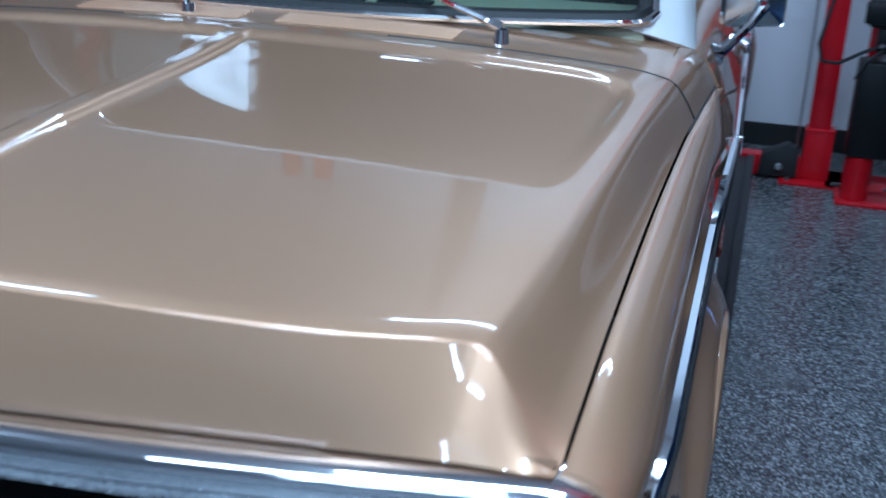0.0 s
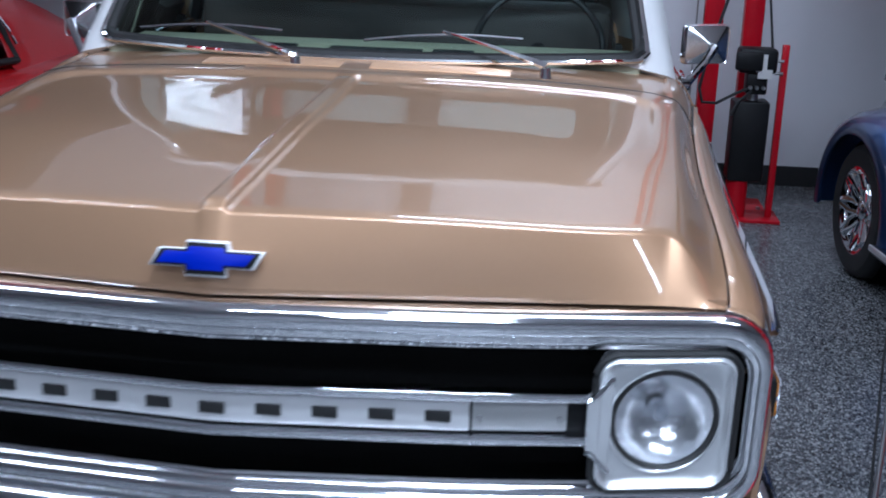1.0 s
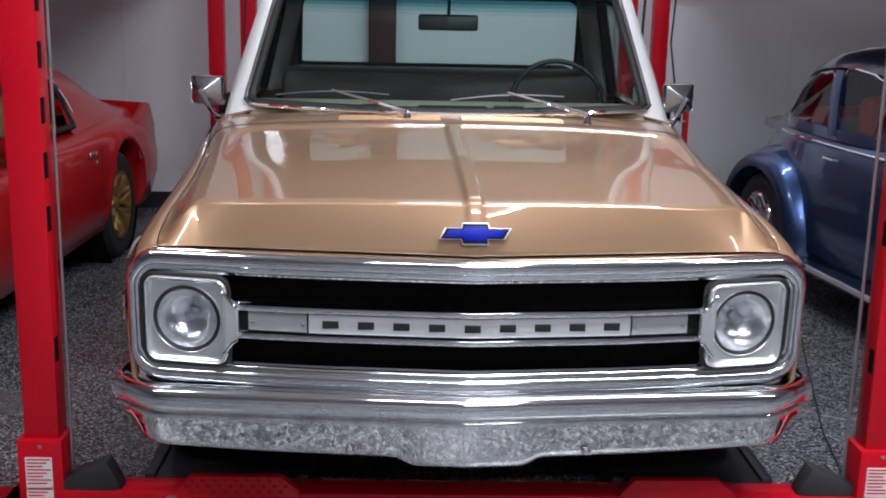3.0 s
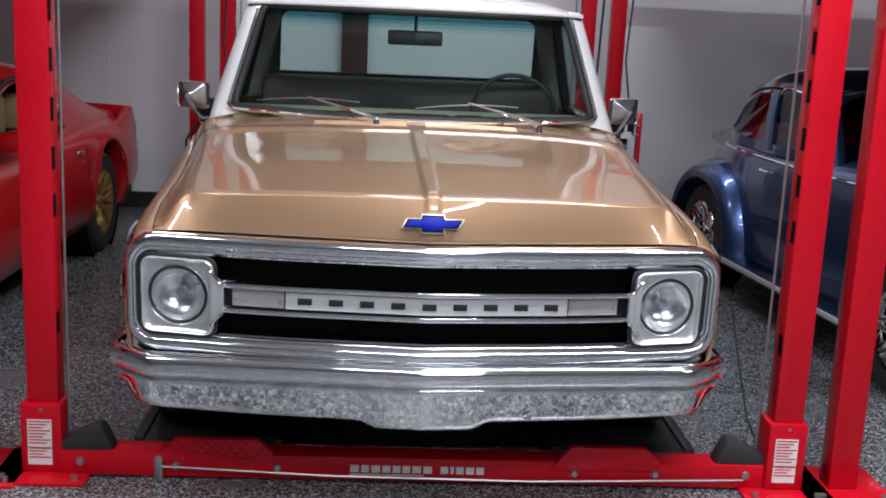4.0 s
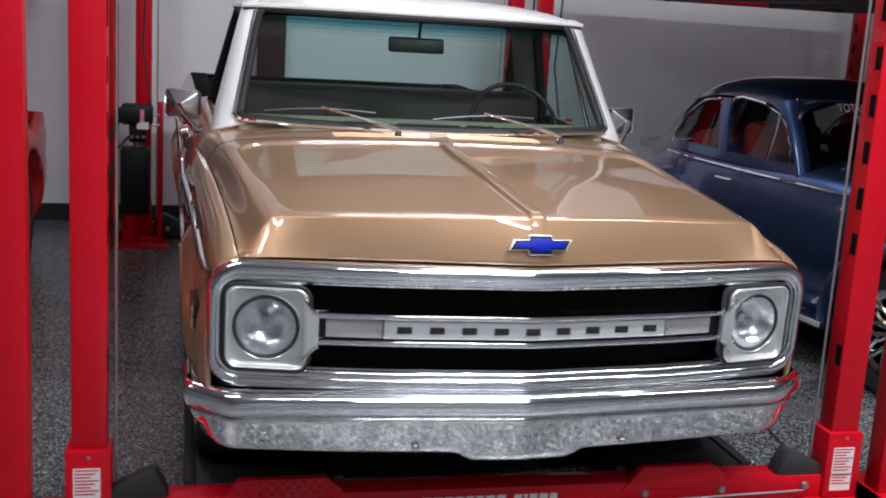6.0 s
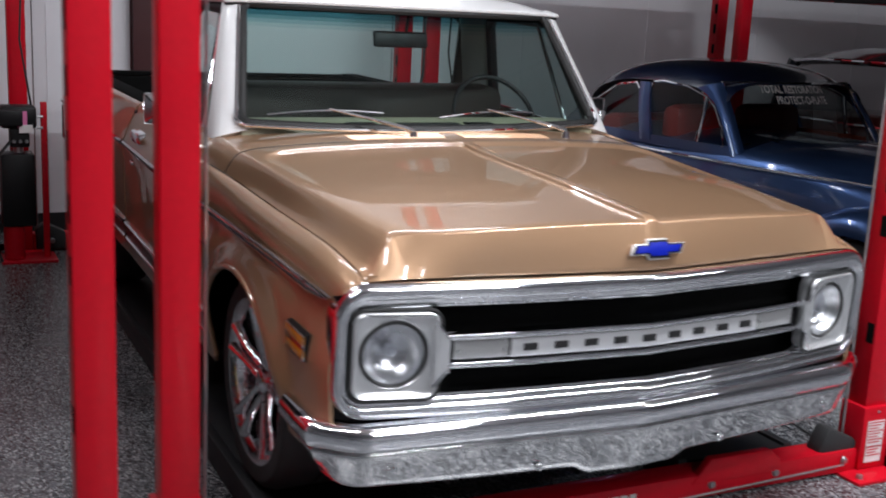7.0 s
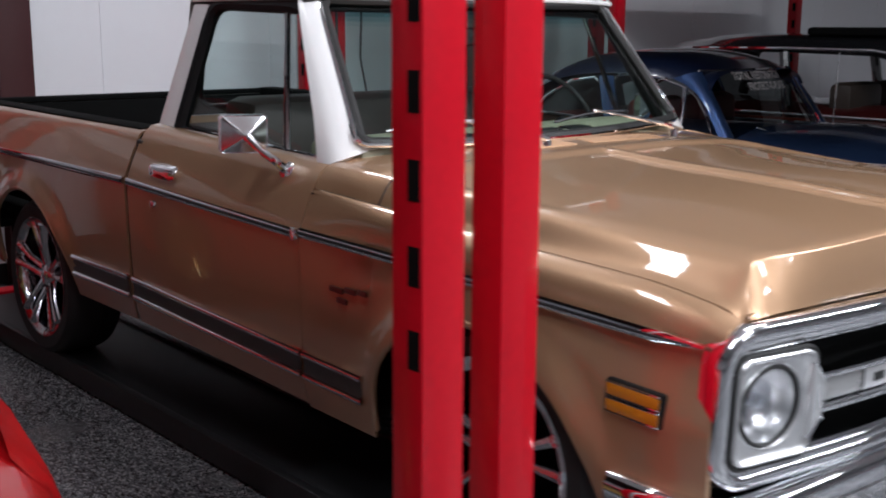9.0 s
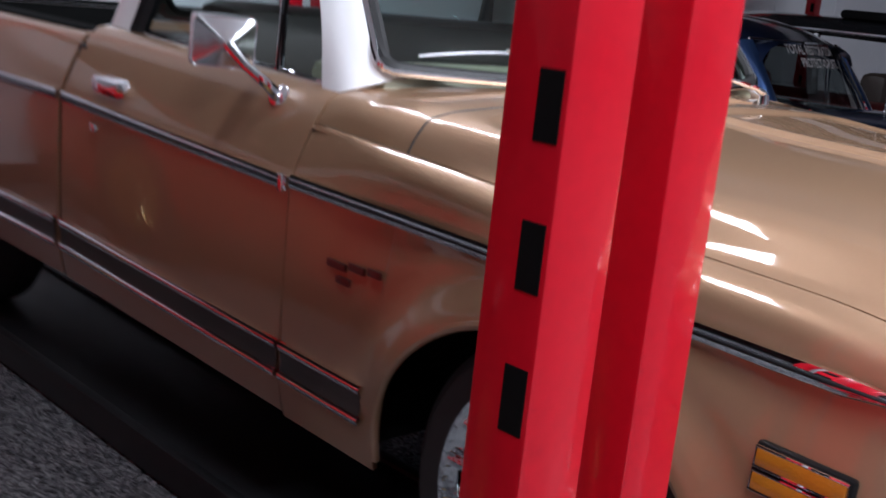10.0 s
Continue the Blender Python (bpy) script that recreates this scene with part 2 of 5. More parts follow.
def tube(path, radius, seg=10, bm=None, closed=False, flat=1.0):
    """A round rod along a path; radius may be a list."""
    pts = [Vector(p) for p in path]
    n = len(pts)
    rows = []
    up = Vector((0, 0, 1))
    for i, p in enumerate(pts):
        a, b = (pts[(i - 1) % n], pts[(i + 1) % n]) if closed else (pts[max(0, i - 1)], pts[min(n - 1, i + 1)])
        d = (b - a).normalized()
        side = d.cross(up)
        if side.length < 0.05:
            side = d.cross(Vector((1, 0, 0)))
        side.normalize()
        over = side.cross(d)
        r = radius[i] if isinstance(radius, (list, tuple)) else radius
        rows.append([p + r * (math.cos(k * math.tau / seg) * side + flat * math.sin(k * math.tau / seg) * over) for k in range(seg)])
    if closed:
        rows.append(rows[0])
    own = surf(rows, close_u=True)
    if not closed:
        for row in (0, n - 1):
            own.verts.ensure_lookup_table()
            own.faces.new([own.verts[row * seg + k] for k in range(seg)])
    else:
        bmesh.ops.remove_doubles(own, verts=own.verts[:], dist=1e-6)
    bmesh.ops.recalc_face_normals(own, faces=own.faces[:])
    return merged(bm, own)


def lathe(profile, seg=40, m=None, bm=None):
    """A profile of (radius, height) turned about the x axis, height along x."""
    rows = [[(h, r * math.cos(k * math.tau / seg), r * math.sin(k * math.tau / seg)) for k in range(seg)] for r, h in profile]
    own = surf(rows, close_u=True)
    bmesh.ops.remove_doubles(own, verts=own.verts[:], dist=1e-6)
    bmesh.ops.recalc_face_normals(own, faces=own.faces[:])
    if m is not None:
        own.transform(m)
    return merged(bm, own)


def rounded(w, h, r, seg=6, cx=0.0, cz=0.0):
    """The outline of a rounded rectangle, in x and z."""
    out = []
    for sx, sz, a0 in ((1, 1, 0), (-1, 1, 90), (-1, -1, 180), (1, -1, 270)):
        for k in range(seg + 1):
            a = radians(a0 + 90 * k / seg)
            out.append((cx + sx * (w / 2 - r) + r * math.cos(a), cz + sz * (h / 2 - r) + r * math.sin(a)))
    return out


def frame_loft(loops, bm=None, flip=False):
    """A closed skin through loops of points of one length."""
    return surf([list(l) for l in loops], bm, flip, True)


def steps(a, b, n):
    return [lerp(a, b, i / (n - 1)) for i in range(n)]


# ---- the room ----
WALL_Y, LEFT, RIGHT, FRONT = 5.4, -13.0, 13.0, -12.0


def structure(name, bm, mat, label, category, smooth=False):
    return tagged(part(name, bm, mat, None, "", smooth), label, category, "", "structure")


structure("floor", box(LEFT, RIGHT, FRONT, WALL_Y, -0.2, 0.0), FLOOR, "grey speckled flake epoxy workshop floor", "floor")
structure("wall_north", box(LEFT, RIGHT, WALL_Y, WALL_Y + 0.2, 0, CEILING), PLASTER, "white painted workshop wall behind the lifts", "wall")
structure("wall_west", box(LEFT - 0.2, LEFT, FRONT, WALL_Y + 0.2, 0, CEILING), PALEWALL, "pale grey painted workshop side wall", "wall")
structure("wall_east", box(RIGHT, RIGHT + 0.2, FRONT, WALL_Y + 0.2, 0, CEILING), PALEWALL, "pale grey painted workshop side wall", "wall")
structure("wall_south", box(LEFT, RIGHT, FRONT - 0.2, FRONT, 0, CEILING), PALEWALL, "pale grey painted workshop wall", "wall")
structure("ceiling", box(LEFT - 0.2, RIGHT + 0.2, FRONT - 0.2, WALL_Y + 0.2, CEILING, CEILING + 0.15), CEIL, "pale panelled workshop ceiling", "ceiling")
structure("baseboard", box(LEFT, RIGHT, WALL_Y - 0.012, WALL_Y - 0.001, 0.0, 0.125, 0.003), TRIM, "black rubber baseboard along the wall", "baseboard")
# joints of the wall's sheets
joints = bmesh.new()
for k in range(-10, 10):
    box(1.22 * k + 0.28, 1.22 * k + 0.288, WALL_Y - 0.004, WALL_Y - 0.0005, 0.126, CEILING - 0.01, 0.0, joints)
structure("trim", joints, PLASTER, "thin cover strips over the wall panel joints", "trim")

# steel building column against the wall, an H section
column = thing("steel_column", pose(-0.295, WALL_Y - 0.062, 0), "dark maroon painted steel H column against the wall", "column", "", "structure")
part("flange", box(-0.099, 0.099, -0.055, -0.043, 0, CEILING, 0.002), MAROON, column)
part("flange", box(-0.099, 0.099, 0.043, 0.055, 0, CEILING, 0.002), MAROON, column)
part("web", box(-0.006, 0.006, -0.043, 0.043, 0, CEILING), MAROON, column)


def lamp_fixture(x, y, half, wide=0.15, tubes=(-0.07, 0.07)):
    lamp = thing("strip_light", pose(x, y, CEILING - HANG), "white suspended strip light with bright fluorescent tubes", "ceiling light", "strip lights")
    part("housing", box(-half - 0.07, half + 0.07, -wide, wide, -0.08, -0.001, 0.01), WHITE, lamp)
    for side in tubes:
        part("tube", tube([(-half - 0.03, side, -0.105), (half + 0.03, side, -0.105)], 0.019, 10), LAMPGLOW, lamp, "glowing white tube")
    for end in (-half * 0.8, half * 0.8):
        part("suspension_wire", tube([(end, 0, -0.002), (end, 0, HANG - 0.001)], 0.003, 6), WIRE, lamp)


for tx, ty, watts, length in TUBES:
    lamp_fixture(tx, ty, length / 2)
lamp_fixture(PANEL[0], PANEL[1], PANEL[3] / 2, 0.24, (-0.16, -0.055, 0.055, 0.16))


# ---- the pickup truck: its own axes, nose at y = 0, x to its left-hand side as seen from the front ----
TRUCK = pose(0, 0, 0, 2.35, 0, 0)
truck = thing("pickup_truck", TRUCK, "saddle-gold classic pickup truck with white roof and chrome grille", "truck")

SEAM_X = [(0.0, 0.842), (0.12, 0.855), (0.2, 0.86), (0.36, 0.865), (0.75, 0.874), (1.13, 0.892), (1.3, 0.905), (1.55, 0.93)]
EDGE_X = [(0.08, 0.735), (0.2, 0.757), (0.32, 0.77), (0.5, 0.787), (0.76, 0.808), (1.19, 0.835), (1.55, 0.845)]
SEAM_Z = [(0.08, 0.905), (0.12, 0.911), (0.2, 0.932), (0.4, 0.951), (0.8, 0.956), (1.2, 0.972), (1.55, 0.985)]
SIDE = [(0.28, 0.93), (0.33, 0.945), (0.41, 0.962), (0.5, 0.968), (0.62, 0.975), (0.76, 0.98), (0.83, 0.982), (0.858, 0.981), (0.9, 0.967), (0.95, 0.947), (1.0, 0.922), (1.035, 0.9), (1.05, 0.88)]


CROWN = [(0.05, 0.026), (0.4, 0.027), (0.8, 0.03)]


def ease(t):
    t = max(0.0, min(1.0, t))
    return t * t * (3 - 2 * t)


def hood_z(s, y):
    """Height of hood and cowl at the share s of the half width."""
    ze = table(y, [(0.05, 1.05), (0.2, 1.052), (0.6, 1.063), (1.0, 1.074), (1.3, 1.086), (1.5, 1.09)])
    if s <= 0.86:
        q = s / 0.86
        rib = 0.013 * max(0.0, min(1.0, (0.034 - q) / 0.012)) * max(0.0, min(1.0, (y - 0.04) / 0.05)) * max(0.0, min(1.0, (1.24 - y) / 0.06))
        crown = table(y, CROWN)
        dx, dy, rad = table(y, EDGE_X) * (1 - q) - 0.025, 1.235 - y, 0.13
        d = rad - math.hypot(rad - dx, rad - dy) if dx < rad and dy < rad else min(dx, dy)
        sink = 0.011 * ease(d / 0.038) * ease((y - 0.5) / 0.6)
        return ze - crown * q ** 2.6 + rib - sink - 0.007 * max(0.0, (q - 0.92) / 0.08) ** 2
    w = (s - 0.86) / 0.14
    zs = table(y, SEAM_Z)
    own = lerp(ze - 0.007 - table(y, CROWN), zs, lerp(0.2 * w + 0.8 * w * w * (3 - 2 * w), w * w, ease((y - 0.9) / 0.5)))
    flush = table(hood_x(s, y), [(0.845, 1.061), (0.86, 1.056), (0.88, 1.048), (0.9, 1.033), (0.922, 1.0), (0.93, 0.985), (0.947, 0.95)])
    return lerp(own, flush, ease((y - 1.28) / 0.24) * (1 - w ** 5))


def brow(s, y):
    """Rounding of the hood's front crease."""
    return 0.0045 * max(0.0, 1 - (y - crease_y(s)) / 0.035) ** 2


def hood_x(s, y):
    e, m = table(y, EDGE_X), table(y, SEAM_X) - 0.002
    return e * s / 0.86 if s <= 0.86 else lerp(e, m, (s - 0.86) / 0.14)


def nose_y(x):
    return 0.022 + 0.092 * abs(x) / 0.83


def crease_y(s):
    q = s / 0.86
    return 0.066 + 0.05 * q + 0.064 * q ** 7 if q < 1 else lerp(0.18, 0.14, (s - 0.86) / 0.14)


S_HALF = [0, 0.012, 0.019, 0.024, 0.0292, 0.04, 0.09, 0.16, 0.24, 0.32, 0.4, 0.48, 0.56, 0.62, 0.66, 0.69, 0.71, 0.73, 0.75, 0.765, 0.78, 0.795, 0.81, 0.822, 0.834, 0.846, 0.856, 0.866, 0.88, 0.9, 0.92, 0.94, 0.96, 0.98, 1.0]
S_ALL = [-s for s in S_HALF[:0:-1]] + S_HALF
hood_rows = []
for f in (0, 0.03, 0.12, 0.3, 0.5, 0.7, 0.85, 0.93, 0.97, 1.0):
    row = []
    for s in S_ALL:
        a = abs(s)
        yc = crease_y(a)
        xc, zc = hood_x(a, yc), hood_z(a, yc) - brow(a, yc)
        xb = xc * 0.995
        yb = nose_y(xb) + (0.012 if f == 0 else 0)
        bulge = 0.003 * math.sin(math.pi * f)
        row.append((math.copysign(lerp(xb, xc, f), s), lerp(yb, yc, f) - bulge, lerp(0.913, zc, f)))
    hood_rows.append(row)
for f in [0.004, 0.009, 0.016, 0.025, 0.036, 0.05, 0.08] + steps(0.12, 0.76, 17) + steps(0.78, 0.98, 21) + [0.99, 1.0]:
    row = []
    for s in S_ALL:
        a = abs(s)
        yc = crease_y(a)
        y = lerp(yc, 1.285, f)
        row.append((math.copysign(hood_x(a, y), s), y, hood_z(a, y) - brow(a, y) - 0.002 * max(0, (f - 0.9) / 0.1) ** 2))
    hood_rows.append(row)
hood = part("hood", surf(hood_rows), GOLD, truck, "saddle-gold hood with a raised centre rib", thick=0.012, sharp=85)

cowl_rows = []
for k in range(8):
    f = k / 7
    cowl_rows.append([(math.copysign(hood_x(abs(s), lerp(1.289, lerp(1.43, 1.553, min(1, abs(s) / 0.84) ** 2), f)), s), lerp(1.289, lerp(1.43, 1.553, min(1, abs(s) / 0.84) ** 2), f), hood_z(abs(s), lerp(1.289, lerp(1.43, 1.553, min(1, abs(s) / 0.84) ** 2), f)) - (0.002 * (1 - f))) for s in S_ALL])
cowl = part("cowl", surf(cowl_rows), GOLD, truck, "gold cowl panel with dark air slots", thick=0.01, sharp=50)
for k in range(5):
    for x0, x1 in ((-0.42, -0.04), (0.04, 0.42)):
        y = 1.318 + 0.018 * k
        part("vent_louvre", tube([(x, y, hood_z(abs(x) * 0.86 / 0.84, y) - 0.001) for x in steps(x0, x1, 7)], 0.0045, 6, flat=0.9), GOLD, cowl)

for s in (-1, 1):
    part("panel_gap", tube([(s * (table(y, SEAM_X) + 0.0005), y, hood_z(1.0, y) - 0.003) for y in steps(1.2, 1.53, 10)], 0.0035, 6), SEAM, cowl)
    part("panel_gap", tube([(s * hood_x(q, 1.287), 1.287, hood_z(q, 1.287) - 0.003) for q in steps(0.3, 1.0, 24)], 0.003, 6), SEAM, cowl)

# emblem on the hood: a plain blue shape in a chrome edge
tilt = pose(-0.002, 0.0235, 0.976, -20, 0, 0)
shape = [(-0.095, -0.012), (-0.036, -0.012), (-0.032, -0.027), (0.038, -0.027), (0.036, -0.012), (0.082, -0.012), (0.099, 0.019), (0.04, 0.019), (0.037, 0.033), (-0.033, 0.033), (-0.035, 0.019), (-0.079, 0.019)]
emblem = part("emblem", prism(shape, 0.012, 0.002, tilt), DULL, hood, "chrome-edged blue hood emblem")
part("emblem_border", prism([(x * 0.94, z * 0.87 + 0.0004) for x, z in shape], 0.01, 0.0005, tilt @ pose(0, -0.003, 0)), BLACK, emblem, "black border line")
part("emblem_inlay", prism([(x * 0.84, z * 0.64 + 0.0009) for x, z in shape], 0.01, 0.001, tilt @ pose(0, -0.005, 0)), ENAMEL, emblem, "bright blue enamel inlay")


def side_x(z):
    return table(z, SIDE)


def arch_low(y, cy, cz, r, low):
    """Lower edge of a body side with a round wheel opening."""
    d = abs(y - cy)
    return max(low, cz + math.sqrt(max(0.0, r * r - d * d))) if d < r else low


FRONT_ARCH, REAR_ARCH = (0.805, 0.33, 0.43), (3.60, 0.30, 0.415)


def columns(y0, y1, n, arch=None):
    ys = set(steps(y0, y1, n))
    if arch:
        cy, r = arch[0], arch[2]
        ys |= {cy + r * math.cos(radians(a)) for a in range(0, 181, 6)}
        ys |= {cy - r - 0.0006, cy + r + 0.0006}
    return sorted(y for y in ys if y0 - 1e-6 <= y <= y1 + 1e-6)


SHOULDER = [(0.1, 0.846), (0.45, 0.868), (0.9, 0.9), (1.3, 0.922), (1.55, 0.935)]


def pull(y):
    """How far the body side draws in towards the nose."""
    return table(y, [(0.1, 0.03), (0.22, 0.025), (0.6, 0.02), (1.04, 0.014), (1.55, 0.0)])


def swell(y, z, arch):
    """The broad rounded flare round a wheel opening."""
    d = max(0.0, math.hypot(y - arch[0], z - arch[1]) - arch[2]) if z > arch[1] else max(0.0, abs(y - arch[0]) - arch[2])
    return 0.034 * (1 - ease(d / 0.10)) * ease((z - 0.36) / 0.24)


def front_fender(side):
    cy, cz, r = FRONT_ARCH
    rows = []
    for y in columns(0.13, 1.5525, 40, FRONT_ARCH):
        sx, zs, sh = table(y, SEAM_X) + 0.002, hood_z(1.0, y), table(y, SHOULDER)
        nose = max(0.0, (0.27 - y) / 0.158) ** 2
        wide = pull(y)
        pts = [(sx, zs - 0.010), (sx + 0.0003, zs - 0.0015), (sx + 0.003, zs)]
        for w in (0.15, 0.35, 0.55, 0.72, 0.86, 0.95, 1.0):
            a = w * math.pi / 2
            z = lerp(sh - 0.02, zs, math.cos(a) ** 0.8 if w < 1 else 0)
            pts.append((lerp(lerp(sx, 0.962 - wide, math.sin(a) ** 1.05), max(sx, side_x(z) + 0.001), ease((y - 1.15) / 0.38)), z))
        low = arch_low(y, cy, cz, r, 0.40 if y < cy else 0.305)
        top = sh - 0.02
        for w in steps(0.06, 1.0, 14):
            z = lerp(top, low, w)
            flare = swell(y, z, FRONT_ARCH)
            blend = min(1.0, w * 3)
            pts.append((lerp(0.962, side_x(z) + 0.001, max(blend, ease((y - 1.15) / 0.38))) - wide * ease((z - 0.66) / 0.2) - 0.3 * wide + flare, z))
        rows.append([(side * (x - 0.03 * nose * ease((0.92 - z) / 0.12)), y, z) for x, z in pts])
    rows.insert(0, [(x - side * 0.012, y - 0.003, z - 0.006) for x, y, z in rows[0]])
    f = part("front_fender", surf(rows, flip=side < 0), GOLD, truck, "gold front fender with round wheel arch", thick=0.012, sharp=45)
    lip = [(side * (side_x(max(0.3, cz + r * math.sin(radians(a)))) - 0.3 * pull(cy + r * math.cos(radians(a))) + swell(cy + r * math.cos(radians(a)), cz + r * math.sin(radians(a)), FRONT_ARCH) - 0.009), cy + r * math.cos(radians(a)), cz + r * math.sin(radians(a))) for a in range(0, 172, 5)]
    part("arch_lip", tube(lip, 0.010, 8), GOLD, f)
    part("trim_strip", strip(side, 0.16, 1.55, 0.859, 0.0), CHROME, f, "chrome side moulding")
    part("trim_inlay", strip(side, 0.19, 1.55, 0.859, 0.004, 0.0048), BLACK, f, "black inlay in the moulding")
    part("lower_trim", low_strip(side, 1.262, 1.546), INLAY, f, "dark ribbed lower moulding")
    for z in (0.482, 0.412):
        part("lower_trim_bead", strip(side, 1.262, 1.546, z, 0.004, 0.0095), CHROME, f)
    # side marker lamp
    lamp = part("marker_lamp", box(-0.008, 0.013, -0.079, 0.079, -0.041, 0.041, 0.008, m=pose(side * 0.962, 0.31, 0.7) @ (pose(0, 0, 0) if side > 0 else pose(0, 0, 0, 0, 0, 180))), BLACK, f, "black-framed amber marker lamp")
    for dz in (-0.019, 0.019):
        part("amber_lens", box(0.008, 0.019, -0.072, 0.072, dz - 0.0145, dz + 0.0145, 0.004, m=pose(side * 0.962, 0.31, 0.7) @ (pose(0, 0, 0) if side > 0 else pose(0, 0, 0, 0, 0, 180))), AMBER, lamp, "amber lens")
        part("lens_rim", tube([(side * 0.979, 0.31 + a, 0.7 + dz + b) for a, b in ((-0.073, -0.0155), (0.073, -0.0155), (0.073, 0.0155), (-0.073, 0.0155))], 0.0025, 6, closed=True), CHROME, lamp)
    # unreadable script badge behind the wheel, as bars
    for k, (yb, zb, w) in enumerate(((1.255, 0.737, 0.04), (1.31, 0.731, 0.05), (1.375, 0.722, 0.06), (1.35, 0.694, 0.045))):
        part("badge_bar", box(-0.004, 0.004, -w / 2, w / 2, -0.008, 0.008, 0.002, m=pose(side * (side_x(zb) + 0.001), yb, zb)), BADGE, f, "small dark red fender badge")
    return f


def strip(side, y0, y1, z, out, h=0.0145):
    """A moulding that follows the body side."""
    x = side_x(z)
    rows = []
    for y in steps(y0, y1, 12):
        taper = min(1.0, (y - y0) / 0.12 + 0.3) if y0 < 0.3 else 1.0
        tuck = 0.0165 * max(0.0, (0.27 - y) / 0.158) ** 2 if z > 0.6 else 0.0
        rows.append([(side * (x - (1.3 * pull(y) if z > 0.6 else 0) - tuck + d + out), y, z + h * taper * e) for d, e in ((-0.004, -1), (0.006, -1), (0.010, -0.5), (0.011, 0), (0.010, 0.5), (0.006, 1), (-0.004, 1))])
    bm = surf(rows, flip=side > 0)
    bmesh.ops.holes_fill(bm, edges=bm.edges[:], sides=0)
    bmesh.ops.recalc_face_normals(bm, faces=bm.faces[:])
    return bm


def low_strip(side, y0, y1):
    rows = []
    for y in (y0, y1):
        rows.append([(side * (side_x(z) + d), y, z) for z, d in ((0.412, -0.004), (0.414, 0.005), (0.43, 0.007), (0.445, 0.004), (0.46, 0.007), (0.48, 0.005), (0.482, -0.004))])
    bm = surf(rows, flip=side > 0)
    bmesh.ops.holes_fill(bm, edges=bm.edges[:], sides=0)
    bmesh.ops.recalc_face_normals(bm, faces=bm.faces[:])
    return bm


def door(side):
    rows = []
    for y in steps(1.5565, 2.637, 14):
        pts = [(side_x(z), z) for z in steps(0.315, 0.82, 12) + steps(0.845, 1.05, 10)]
        pts += [(0.85, 1.056), (0.835, 1.05)]
        rows.append([(side * (x + 0.001), y, z) for x, z in pts])
    d = part("door", surf(rows, flip=side > 0), GOLD, truck, "gold cab door", thick=0.03, sharp=45)
    part("trim_strip", strip(side, 1.56, 2.634, 0.851, 0.0), CHROME, d, "chrome side moulding")
    part("trim_inlay", strip(side, 1.57, 2.63, 0.851, 0.004, 0.0045), BLACK, d, "black inlay in the moulding")
    part("lower_trim", low_strip(side, 1.56, 2.634), INLAY, d, "dark ribbed lower moulding")
    for z in (0.482, 0.412):
        part("lower_trim_bead", strip(side, 1.56, 2.634, z, 0.004, 0.0095), CHROME, d)
    hx = side_x(0.925)
    handle = part("door_handle", frame_loft([[(side * (hx + d), 2.385 + a * k, 0.925 + b * k - 0.3 * d) for a, b in rounded(0.175, 0.042, 0.02, 4)] for k, d in ((0.8, -0.01), (0.8, 0.012), (1.0, 0.014), (1.0, 0.024), (0.9, 0.029), (0.45, 0.031), (0.02, 0.031))]), CHROME, d, "chrome door handle")
    part("lock_button", lathe([(0.0, 0.012), (0.012, 0.01), (0.014, 0.0)], 14, pose(side * side_x(0.8), 2.44, 0.8) @ pose(0, 0, 0, 0, 0, 0 if side > 0 else 180)), CHROME, d)
    part("moulding_clip", box(-0.004, 0.017, -0.008, 0.008, -0.02, 0.02, 0.003, m=pose(side * side_x(0.851), 1.575, 0.851) @ pose(0, 0, 0, 0, 0, 0 if side > 0 else 180)), CHROME, d)
    # window frame, vent window and panes
    def plane(y, z, off=0.0):
        t = (z - 1.05) / 0.46
        return (side * (lerp(0.835, 0.735, t) + off), y, z)
    def rod(name, a, b, r, mat, label=""):
        return part(name, tube([plane(*a), plane(*b)], r, 8), mat, d, label)
    outline = [(1.60, 1.052), (1.835, 1.495), (1.90, 1.505), (2.30, 1.503), (2.355, 1.495), (2.395, 1.47), (2.415, 1.43), (2.505, 1.052)]
    part("window_frame", tube([plane(*p) for p in outline], 0.026, 8), BLACK, d, "black rubber window frame")
    rod("vent_bar", (1.835, 1.05), (1.94, 1.5), 0.010, CHROME, "chrome vent window bar")
    rod("belt_trim", (1.6, 1.055), (2.54, 1.055), 0.007, CHROME)
    bm = bmesh.new()
    bm.faces.new([bm.verts.new(plane(*p, -0.004)) for p in [(1.84, 1.05), (1.945, 1.5)] + outline[3:]])
    pane = part("side_window", bm, PANE, d, "clear side window", False)
    pane.visible_shadow = False
    bm = bmesh.new()
    bm.faces.new([bm.verts.new(plane(*p, -0.004)) for p in [(1.61, 1.05), (1.84, 1.49), (1.935, 1.49), (1.83, 1.05)]])
    pane = part("vent_window", bm, PANE, d, "clear vent window", False)
    pane.visible_shadow = False
    # door mirror: pyramid-backed square head on a forked arm
    foot, head = Vector((side * 0.918, 1.715, 1.012)), Vector((side * 0.995, 1.825, 1.114))
    mm = Matrix.Translation(head) @ pose(0, 0, 0, 0, 0, side * 22)
    apex = mm @ Vector((0, -0.028, 0))
    m = part("mirror_arm", tube([foot, foot + Vector((side * 0.022, 0.006, 0.022)), lerp(foot, apex, 0.6) + Vector((side * 0.008, 0, 0)), apex], [0.017, 0.013, 0.011, 0.016], 10), CHROME, d, "chrome mirror arm")
